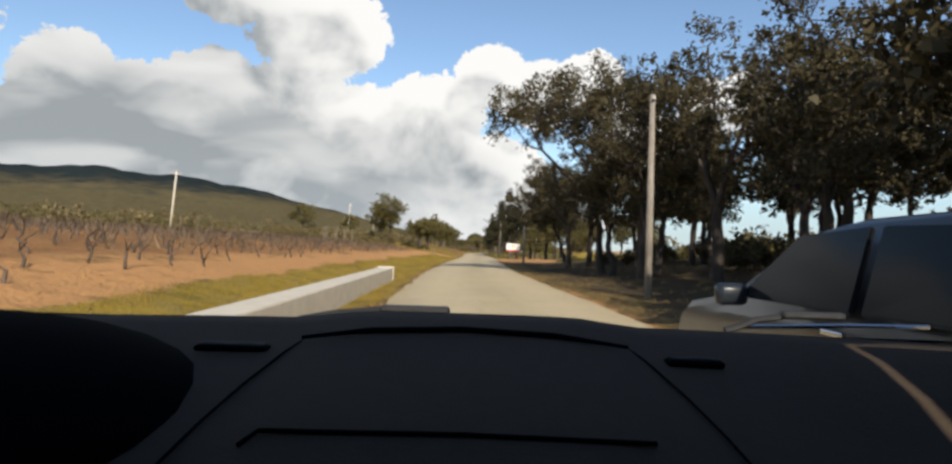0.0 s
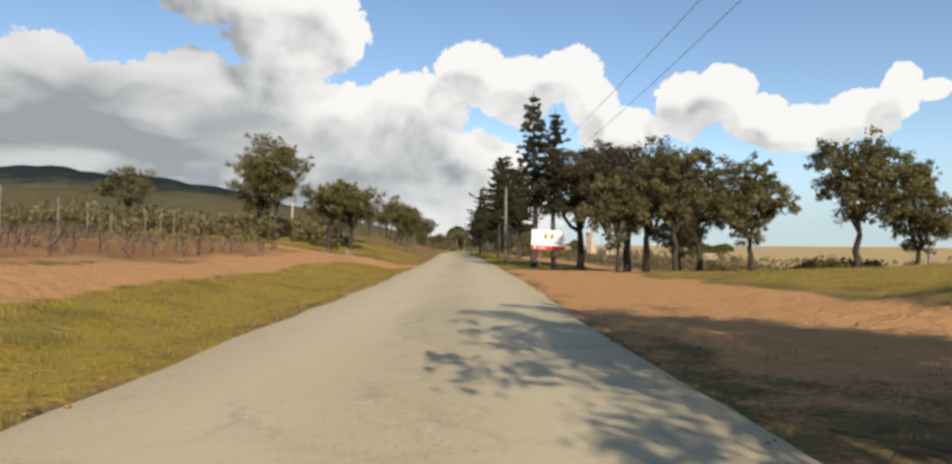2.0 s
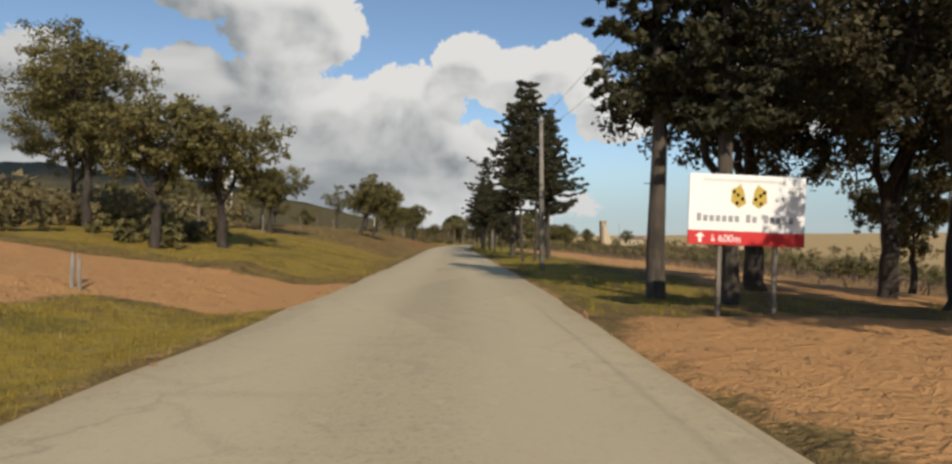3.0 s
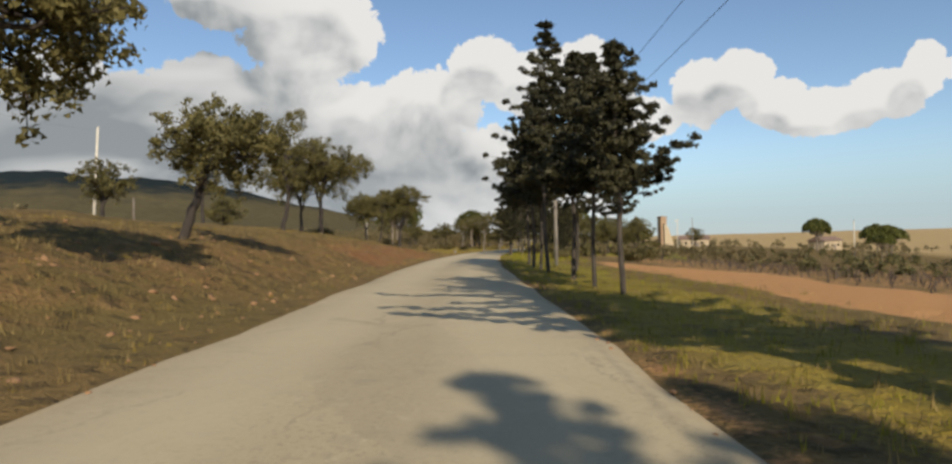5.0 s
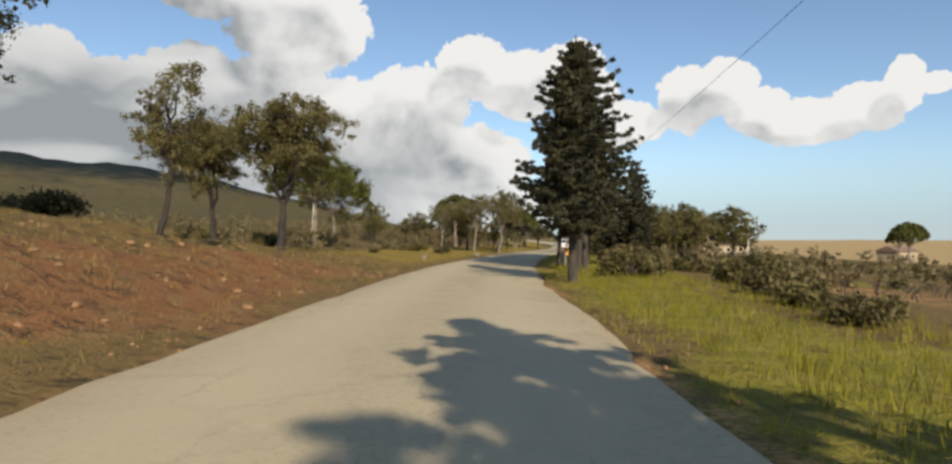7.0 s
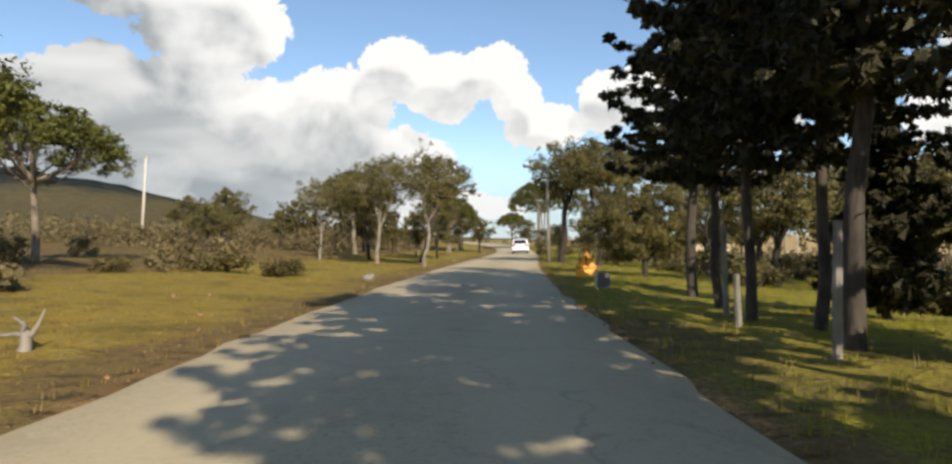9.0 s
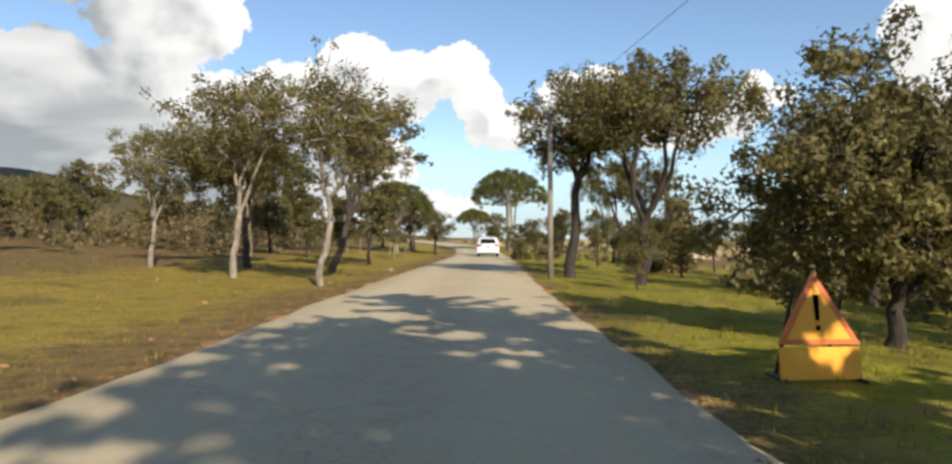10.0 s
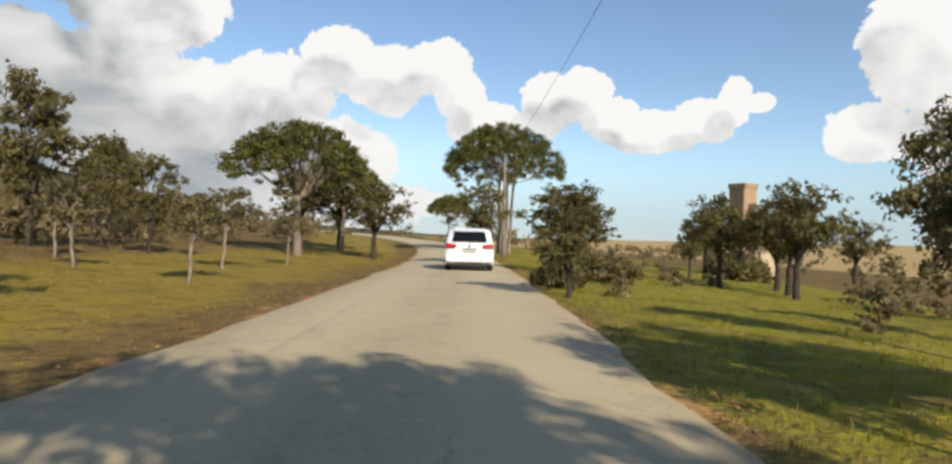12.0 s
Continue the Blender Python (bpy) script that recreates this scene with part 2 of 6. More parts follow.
def road_material():
    mat, g, b, pos = material("asphalt")
    uv = g.node("ShaderNodeVertexColor")
    uv.layer_name = "across"
    sep = g.node("ShaderNodeSeparateColor")
    g.put(sep.inputs[0], uv.outputs[0])
    fine, mid, big = g.noise(pos, 55.0, 3.0, 0.7), g.noise(pos, 2.2, 5.0, 0.6), g.noise(pos, 0.3, 3.0)
    col = g.mix(fine, (0.33, 0.262, 0.156), (0.56, 0.450, 0.275))
    col = g.mix(g.m("MULTIPLY", g.step(mid, 0.5, 0.72), 0.5), col, (0.29, 0.242, 0.165))
    col = g.mix(g.m("MULTIPLY", g.step(big, 0.45, 0.6), 0.35), col, (0.53, 0.43, 0.265))
    chip = g.noise(pos, 17.0, 3.0, 0.75)
    col = g.mix(g.m("MULTIPLY", g.step(chip, 0.52, 0.66), 0.40), col, (0.19, 0.157, 0.105))
    col = g.mix(g.m("MULTIPLY", g.step(g.noise(pos, 6.5, 4.0, 0.7, 0.6), 0.58, 0.68), 0.45), col, (0.58, 0.48, 0.31))
    patch = g.node("ShaderNodeTexVoronoi")
    g.put(patch.inputs["Vector"], g.vm("ADD", g.vm("MULTIPLY", pos, (0.55, 0.16, 1.0)), g.vm("SCALE", g.xyz(mid, big, 0.0), 0.22)))
    patch.inputs["Scale"].default_value = 1.0
    psep = g.node("ShaderNodeSeparateColor")
    g.put(psep.inputs[0], patch.outputs["Color"])
    col = g.mix(g.m("MULTIPLY", g.step(psep.outputs[0], 0.55, 0.95), 0.30), col, (0.28, 0.228, 0.148))
    tyre = g.m("MULTIPLY", sep.outputs[0], g.m("ADD", 0.35, g.m("MULTIPLY", mid, 0.5)))
    col = g.mix(tyre, col, (0.55, 0.452, 0.285))
    dust = g.step(g.m("ADD", sep.outputs[1], g.m("MULTIPLY", g.m("SUBTRACT", mid, 0.5), 1.0)), 0.45, 0.9)
    col = g.mix(dust, col, g.mix(fine, (0.36, 0.27, 0.155), (0.54, 0.42, 0.25)))
    crack = g.node("ShaderNodeTexVoronoi")
    crack.feature = "DISTANCE_TO_EDGE"
    g.put(crack.inputs["Vector"], g.vm("ADD", pos, g.vm("SCALE", g.xyz(mid, fine, 0.0), 0.9)))
    crack.inputs["Scale"].default_value = 0.55
    line = g.m("MULTIPLY", g.m("SUBTRACT", 1.0, g.step(crack.outputs[0], 0.004, 0.016)), g.step(big, 0.42, 0.55))
    col = g.mix(g.m("MULTIPLY", line, 0.24), col, (0.09, 0.08, 0.07))
    g.put(b.inputs["Base Color"], col)
    b.inputs["Roughness"].default_value = 0.86
    b.inputs["Specular IOR Level"].default_value = 0.3
    g.put(b.inputs["Normal"], g.bump(g.m("ADD", fine, g.m("MULTIPLY", mid, 1.5)), 0.5, 0.012))
    return mat


def hill_material():
    mat, g, b, pos = material("wooded_hill")
    sep = g.node("ShaderNodeSeparateXYZ")
    g.put(sep.inputs[0], pos)
    f, c = g.noise(pos, 0.03, 5.0, 0.65), g.noise(pos, 0.12, 4.0, 0.7)
    low = g.mix(c, (0.050, 0.043, 0.024), (0.205, 0.165, 0.088))
    wood = g.mix(c, (0.013, 0.020, 0.024), (0.038, 0.048, 0.048))
    kind = g.step(g.m("ADD", sep.outputs[2], g.m("MULTIPLY", g.m("SUBTRACT", f, 0.5), 90)), 58.0, 104.0)
    g.put(b.inputs["Base Color"], g.mix(kind, low, wood))
    b.inputs["Roughness"].default_value = 1.0
    b.inputs["Specular IOR Level"].default_value = 0.0
    g.put(b.inputs["Normal"], g.bump(c, 1.0, 6.0))
    return mat


M_GROUND, M_ROAD, M_HILL = ground_material(), road_material(), hill_material()
# leaves of the east oaks: shade is put into a darker colour
M_OAK_SHADED = leaf_material("shaded_oak_leaves", (0.024, 0.021, 0.011), (0.125, 0.102, 0.048), 0.28)
M_OLIVE = leaf_material("grey_oak_leaves", (0.064, 0.055, 0.020), (0.275, 0.232, 0.082), 0.42)
M_MIDOAK = leaf_material("dusty_oak_leaves", (0.055, 0.048, 0.020), (0.240, 0.205, 0.080), 0.36)
M_CYPRESS = leaf_material("conifer_needles", (0.014, 0.015, 0.008), (0.078, 0.070, 0.031), 0.12)
M_UMBRELLA = leaf_material("umbrella_pine_needles", (0.029, 0.034, 0.009), (0.195, 0.195, 0.044), 0.25)
M_SCRUB = leaf_material("scrub_leaves", (0.105, 0.084, 0.040), (0.34, 0.265, 0.125), 0.45)
M_STALK = leaf_material("dry_stalks", (0.085, 0.058, 0.036), (0.25, 0.175, 0.110), 0.2)
M_SHRUB = leaf_material("shrub_leaves", (0.060, 0.050, 0.020), (0.24, 0.19, 0.07))
M_GRASS = leaf_material("grass_blades", (0.155, 0.108, 0.018), (0.44, 0.310, 0.052), 0.4)
M_FRESH = leaf_material("fresh_grass_blades", (0.125, 0.114, 0.010), (0.41, 0.360, 0.036), 0.4)
M_DRYGRASS = leaf_material("dry_grass_blades", (0.15, 0.108, 0.038), (0.42, 0.30, 0.11), 0.35)
M_BARK = bark_material("dark_bark", (0.016, 0.0125, 0.010), (0.070, 0.052, 0.039))
M_PALE = bark_material("pale_bark", (0.10, 0.080, 0.060), (0.43, 0.365, 0.29))
M_PINE = bark_material("pine_bark", (0.024, 0.019, 0.014), (0.108, 0.084, 0.062))
M_TANBARK = bark_material("tan_pine_bark", (0.095, 0.073, 0.052), (0.32, 0.252, 0.185))
M_POLE = bark_material("weathered_pole", (0.16, 0.135, 0.11), (0.34, 0.30, 0.25))

# ------------------------------------------------------------------ the plan: road line and ground
# centre of the road, south to north
LINE = [(1.0, -160), (1.0, 0), (0.7, 14), (0.25, 30), (0.25, 44), (0.4, 58), (1.0, 85), (1.3, 109), (1.2, 132), (1.0, 154), (0.95, 165), (1.35, 181), (2.5, 198), (3.6, 206.5),
        (4.9, 215.2), (6.5, 223.8), (8.2, 232), (9.9, 239.6), (11.6, 246.6), (13.2, 253.2), (16.8, 268), (21.0, 286), (24.5, 304), (26.5, 325), (25.0, 355), (19.0, 390), (8.0, 430), (-10, 480), (-60, 600)]
HALF = 2.6


def smooth_line(points, step=1.0):
    p = np.array(points, float)
    s = np.concatenate([[0], np.cumsum(np.hypot(*np.diff(p, axis=0).T))])
    t = np.arange(0, s[-1], step)
    q = np.stack([np.interp(t, s, p[:, k]) for k in (0, 1)], -1)
    for _ in range(60):
        q[1:-1] = 0.25 * q[:-2] + 0.5 * q[1:-1] + 0.25 * q[2:]
    return q


CENTRE = smooth_line(LINE)
TANG = np.gradient(CENTRE, axis=0)
TANG /= np.linalg.norm(TANG, axis=1, keepdims=True)
NORM = np.stack([TANG[:, 1], -TANG[:, 0]], -1)          # to the right


def along(x, y):
    """Northing of the nearest point of the road, and the distance from its centre (right positive)."""
    p = np.stack([np.asarray(x, float).ravel(), np.asarray(y, float).ravel()], -1)
    k = np.empty(len(p), int)
    for i in range(0, len(p), 20000):
        c = p[i:i + 20000]
        k[i:i + 20000] = ((c[:, None, :] - CENTRE[None, ::2]) ** 2).sum(-1).argmin(1) * 2
    d = ((p - CENTRE[k]) * NORM[k]).sum(-1)
    far = np.hypot(*(p - CENTRE[k]).T)
    return CENTRE[k, 1], np.where(np.abs(d) < 1e-6, far, np.sign(d) * np.maximum(np.abs(d), np.where(far > 60, far, 0)))


D_KEYS = [0, 2.6, 4, 6, 9, 13, 20, 40, 100, 400]
LEFT_A = [0, 0, -.12, .25, .75, 1.3, 1.6, 2.2, 4, 15]
LEFT_B = [0, 0, .15, .95, 1.7, 2.55, 2.9, 3.5, 6, 15]
LEFT_C = [0, 0, -.05, .05, .2, .45, .8, 1.6, 4, 15]
RIGHT_A = [0, 0, .05, .12, .3, .7, 1.3, 2.2, 2.6, 2.6]
RIGHT_B = [0, 0, .02, .06, .25, .65, 1.1, 1.7, 1.7, 2]
RIGHT_C = [0, 0, -.03, -.08, -.2, -.5, -1.1, -2.6, -5.5, 2]
RIGHT_D = [0, 0, -.06, -.15, -.35, -.7, -1.2, -2.3, -4.5, 2]


def wave(x, y, scale, seed=0.0):
    """Cheap smooth unevenness, about -1 to 1."""
    a, b = x / scale + seed, y / scale - seed * 1.7
    return (np.sin(a * 1.9 + 1.3 * np.sin(b * 1.1)) + np.sin(b * 2.3 + 1.7 * np.sin(a * 0.9 + 2)) + np.sin((a + b) * 1.37 + seed) * 0.7) / 2.7


def ground_z(x, y):
    x, y = np.asarray(x, float).ravel(), np.asarray(y, float).ravel()
    s, d = along(x, y)
    a = np.abs(d)

    def blend(keys, tables):
        w = np.stack([np.interp(s, keys, np.eye(len(keys))[i]) for i in range(len(keys))])
        return sum(w[i] * np.interp(a, D_KEYS, t) for i, t in enumerate(tables))

    left = blend([0, 100, 140, 182, 212, 600], [LEFT_A, LEFT_A, LEFT_B, LEFT_B, LEFT_C, LEFT_C])
    right = blend([0, 35, 55, 80, 100, 205, 232, 600], [RIGHT_A, RIGHT_A, RIGHT_B, RIGHT_B, RIGHT_C, RIGHT_C, RIGHT_D, RIGHT_D])
    z = np.where(d < 0, left, right)
    rough = np.clip((a - 3.0) / 3.0, 0, 1)
    bank = np.clip((s - 128) / 12, 0, 1) * np.clip((204 - s) / 10, 0, 1) * (d < 0) * np.clip((a - 3.4) / 1.5, 0, 1) * np.clip((15 - a) / 6, 0, 1)
    z = z + rough * (0.05 * wave(x, y, 1.1) + 0.10 * wave(x, y, 4.3, 2.0)) + bank * (0.17 * wave(x, y, 0.75, 3.1) + 0.19 * wave(x, y, 1.9, 5.0)) + np.clip((a - 30) / 60, 0, 1) * 0.5 * wave(x, y, 37, 1.0)
    z = z + 0.85 * np.exp(-(((x - 12.0) / 2.6) ** 2) - ((y - 69.0) / 1.9) ** 2)
    z = z + 0.40 * np.exp(-(((x + 4.9) / 1.1) ** 2) - ((y - 104.4) / 0.8) ** 2)
    rise = np.clip((s - 290) / 140, 0, 1) * 3.0
    return z + rise


def gz(x, y):
    return float(ground_z([x], [y])[0])


def mesh_object(name, verts, faces, mat, parent=None, smooth=True):
    me = bpy.data.meshes.new(name)
    if isinstance(faces, np.ndarray):
        n, k = faces.shape
        me.vertices.add(len(verts))
        me.vertices.foreach_set("co", np.asarray(verts, np.float32).ravel())
        me.loops.add(n * k)
        me.loops.foreach_set("vertex_index", faces.astype(np.int32).ravel())
        me.polygons.add(n)
        me.polygons.foreach_set("loop_start", np.arange(0, n * k, k, dtype=np.int32))
        me.update(calc_edges=True)
    else:
        me.from_pydata([tuple(v) for v in verts], [], faces)
    me.materials.append(mat)
    if smooth:
        me.polygons.foreach_set("use_smooth", [True] * len(me.polygons))
    ob = new(name, me)
    ob.parent = parent
    return ob


def colour_layer(me, name, rgb):
    att = me.color_attributes.new(name, "FLOAT_COLOR", "POINT")
    att.data.foreach_set("color", np.concatenate([rgb, np.ones((len(rgb), 1))], 1).astype(np.float32).ravel())


def grid_faces(nx, ny):
    i = np.arange(nx - 1)[None, :] + np.arange(ny - 1)[:, None] * nx
    i = i.ravel()
    return np.stack([i, i + 1, i + nx + 1, i + nx], -1)


def band(v, lo, hi, soft):
    return np.clip((v - lo) / soft + 0.5, 0, 1) * np.clip((hi - v) / soft + 0.5, 0, 1)


def build_ground():
    xs = np.unique(np.concatenate([-np.geomspace(16, 2600, 40), np.arange(-16, 40, 0.62), np.geomspace(40, 2600, 40)]).round(3))
    ys = np.unique(np.concatenate([-np.geomspace(12, 2000, 22), np.arange(-12, 320, 0.95), np.geomspace(320, 3500, 40)]).round(3))
    X, Y = np.meshgrid(xs, ys)
    x, y = X.ravel(), Y.ravel()
    z = ground_z(x, y)
    s, d = along(x, y)
    z = z - 0.06 * (np.abs(d) < HALF - 0.15)
    ob = mesh_object("ground", np.stack([x, y, z], -1), grid_faces(len(xs), len(ys)), M_GROUND)
    a = np.abs(d)
    L = d < 0
    w = wave(x, y, 2.6, 0.7) * 0.8
    earth = np.zeros(len(x))
    earth = np.maximum(earth, band(a + 0.5 * w, 6.4, 8.6, 0.8) * L * band(s, -60, 99, 4))
    earth = np.maximum(earth, 0.66 * band(a + w, 8.6, 60, 1.0) * L * band(s, -60, 99, 8))
    earth = np.maximum(earth, band(a + 0.5 * w, 2.6, 13, 0.8) * L * band(s + 0.8 * w, 96.8, 102.8, 1.6))
    earth = np.maximum(earth, 0.42 * band(a + w, 3.6, 8.5, 1.5) * L * band(s, 125, 200, 14))
    earth = np.maximum(earth, 0.72 * band(a + w, 3.2, 7.2, 1.2) * L * band(s, 164, 196, 8))
    earth = np.maximum(earth, band(a + w, 2.6, 8.4, 1.5) * ~L * band(s, 64, 95, 6))
    earth = np.maximum(earth, band(a + w, 8.6, 17.5, 1.5) * ~L * band(s, 99, 176, 8))
    earth = np.maximum(earth, 0.45 * band(a + w, 12, 60, 5) * ~L * band(s, 92, 215, 12))
    earth = np.maximum(earth, 0.5 * band(a, 2.2, 2.9, 0.5))
    earth = np.maximum(earth, 0.30 * band(a + w, 10.5, 40, 3.0) * L * band(s, 256, 340, 14))
    lush = np.zeros(len(x))
    lush = np.maximum(lush, 0.75 * band(a + 0.5 * w, 2.6, 6.6, 1.0) * L * band(s, -80, 97, 4))
    lush = np.maximum(lush, 0.62 * band(a + w, 2.6, 30, 3.0) * L * band(s, 103, 128, 6))
    lush = np.maximum(lush, 0.60 * band(a + w, 2.8, 13, 4) * L * band(s, 200, 420, 14))
    lush = np.maximum(lush, 0.25 * band(a + w, 8, 30, 4) * L * band(s, 110, 200, 20))
    lush = np.maximum(lush, 0.6 * band(a + w, 2.6, 7.0, 1.2) * ~L * band(s, 95, 215, 8))
    lush = np.maximum(lush, 0.85 * band(a + w, 2.6, 26, 4) * ~L * band(s, 212, 420, 12))
    lush = np.maximum(lush, 0.22 * band(a + w, 3.0, 40, 4) * ~L * band(s, -80, 60, 8))
    lush = np.maximum(lush, 0.62 * band(a + w, 8.4, 40, 2) * ~L * band(s, 60, 98, 6))
    straw = band(a, 85, 1200, 30) * ~L * band(s, 60, 900, 40)
    redsoil = np.maximum(band(s, 112, 230, 16) * L, 0.45 * band(a, 18, 60, 5) * band(s, 95, 215, 10) * ~L)
    redsoil = np.maximum(redsoil, 0.6 * band(a, 8.8, 60, 2.0) * L * band(s, -60, 99, 8))
    fresh = np.maximum(~L * band(s, 150, 420, 40), 0.3 * L * band(s, 225, 420, 20))
    colour_layer(ob.data, "zone", np.stack([earth, lush, straw], -1))
    # third soil channel: leaf litter with painted shade under the east oaks
    colour_layer(ob.data, "soil", np.stack([redsoil, fresh, 0.85 * band(a + w, 3.2, 40, 3) * ~L * band(s, -90, 64, 6)], -1))
    tagged(ob, "rolling verge of grass, dry weeds and ochre earth", "ground", kind="structure")


def build_road():
    c, n = CENTRE, NORM
    offs = np.array([-HALF, -2.35, -1.5, -0.9, -0.3, 0.3, 0.9, 1.5, 2.35, HALF])
    tyre = np.array([0, 0.2, 1, 0.9, 0.2, 0.2, 0.9, 1, 0.2, 0])
    dust = np.array([1, 0.55, 0.05, 0, 0.15, 0.15, 0, 0.05, 0.5, 1])
    V, col = [], []
    rng = np.random.default_rng(4)
    je = np.cumsum(rng.normal(0, 0.05, (len(c), 2)), 0)
    je = (je - np.stack([np.convolve(je[:, k], np.ones(15) / 15, "same") for k in (0, 1)], -1)).clip(-0.16, 0.16)
    rise = np.clip((c[:, 1] - 290) / 140, 0, 1) * 3.0
    for k, o in enumerate(offs):
        q = c + n * (o + (je[:, [0]] if k == 0 else je[:, [1]] if k == len(offs) - 1 else 0))
        z = rise + 0.022 + 0.03 * (1 - (o / HALF) ** 2) - (0.05 if k in (0, len(offs) - 1) else 0)
        V.append(np.stack([q[:, 0], q[:, 1], z], -1))
        col.append(np.tile([tyre[k], dust[k], 0], (len(c), 1)))
    V = np.stack(V, 1).reshape(-1, 3)
    ob = mesh_object("road", V, grid_faces(len(offs), len(c))[:, ::-1], M_ROAD)
    ob.data.flip_normals()
    colour_layer(ob.data, "across", np.stack(col, 1).reshape(-1, 3))
    tagged(ob, "narrow sun-bleached country road with crumbling dusty edges", "road", kind="structure")


def build_hills():
    """The wooded ridge beyond the fields on the west, and lower land behind it."""
    az = np.radians(np.arange(-176, 12, 1.0))
    keys = [-180, -120, -75, -50, -40, -36, -32, -29, -25, -21, -17, -13, -9, -5, -1, 4, 12]
    els = [1.0, 2.5, 4.5, 5.0, 5.3, 5.5, 5.7, 5.5, 5.3, 4.9, 4.1, 3.2, 2.2, 1.3, 0.9, 0.6, 0.4]
    el = np.interp(np.degrees(az), keys, els) * (1 + 0.02 * np.sin(np.degrees(az) * 0.9) + 0.012 * np.sin(np.degrees(az) * 2.3 + 1))
    r = np.concatenate([np.linspace(380, 1400, 26), [1700, 2200]])
    f = np.interp(r, [380, 600, 900, 1150, 1400, 1700, 2200], [-0.02, 0.10, 0.42, 0.80, 1.0, 0.8, 0.5])
    A, Rr = np.meshgrid(az, r)
    H = np.tan(np.radians(np.interp(A, az, el))) * 1400 * f[:, None]
    H = H * (1 + 0.10 * wave(A * 900, Rr, 160.0, 0.3)) + 4 * wave(A * 900, Rr, 60.0) * np.clip(f[:, None], 0, 1)
    x, y = np.sin(A) * Rr, 120 + np.cos(A) * Rr
    ob = mesh_object("hill", np.stack([x.ravel(), y.ravel(), H.ravel()], -1), grid_faces(len(az), len(r)), M_HILL)
    tagged(ob, "long wooded ridge, dark blue-green above brown scrub slopes", "hill", kind="structure")


build_ground()
build_road()
build_hills()

# ------------------------------------------------------------------ trees


def tube(path, radii, sides=7):
    """A tapered tube along a path: vertices and quads."""
    path = np.asarray(path, float)
    n = len(path)
    t = np.gradient(path, axis=0)
    t /= np.linalg.norm(t, axis=1, keepdims=True) + 1e-9
    ref = np.array([0.3, 0.95, 0.1])
    u = np.cross(t, ref)
    u /= np.linalg.norm(u, axis=1, keepdims=True) + 1e-9
    v = np.cross(t, u)
    ang = np.arange(sides) * 2 * np.pi / sides
    ring = u[:, None] * np.cos(ang)[None, :, None] + v[:, None] * np.sin(ang)[None, :, None]
    V = path[:, None] + ring * np.asarray(radii, float)[:, None, None]
    i = np.arange(n - 1)[:, None] * sides
    j = np.arange(sides)[None]
    k = (j + 1) % sides
    F = np.stack([i + j, i + k, i + k + sides, i + j + sides], -1).reshape(-1, 4)
    return V.reshape(-1, 3), F


def join(parts):
    V, F, o = [], [], 0
    for v, f in parts:
        V.append(v)
        F.append(f + o)
        o += len(v)
    return np.concatenate(V), np.concatenate(F)


def wobble(rng, a, b, n, amount):
    a, b = np.asarray(a, float), np.asarray(b, float)
    t = np.linspace(0, 1, n)[:, None]
    w = np.cumsum(rng.normal(0, amount, (n, 3)), 0)
    w -= w[0] + (w[-1] - w[0]) * t
    return a + (b - a) * t + w


def leaves(rng, centres, radii, counts, size, flat=1.0, up=0.0, long=1.6, out=0.8):
    """Folded leaf sprays round clump centres."""
    C = np.repeat(centres, counts, 0)
    R = np.repeat(radii, counts)
    d = rng.normal(0, 1, C.shape)
    d /= np.linalg.norm(d, axis=1, keepdims=True)
    p = C + d * (R * rng.random(len(C)) ** 0.5 * rng.uniform(0.75, 1.15, len(C)))[:, None] * np.array([1, 1, flat])
    n = rng.normal(0, 1, C.shape) + d * out + np.array([0, 0, up])
    n /= np.linalg.norm(n, axis=1, keepdims=True)
    t = np.cross(n, rng.normal(0, 1, C.shape))
    t /= np.linalg.norm(t, axis=1, keepdims=True)
    b = np.cross(n, t)
    s = size * rng.uniform(0.55, 1.35, len(C))[:, None]
    L = t * s * long * 0.5
    W = b * s * 0.42
    fold = n * s * 0.12
    V = np.stack([p - L * 0.8, p + L * 0.55 + W + fold, p + L * 0.35 - W * 1.25 + fold], 1).reshape(-1, 3)
    F = np.arange(len(V)).reshape(-1, 3)
    return V, F


def tree_thing(name, trunk, crown, bark, leaf, label, category="tree"):
    root = new(name)
    mesh_object("trunk", *trunk, bark, root)
    mesh_object("crown", *crown, leaf, root, smooth=False)
    tagged(root, label, category)
    return root


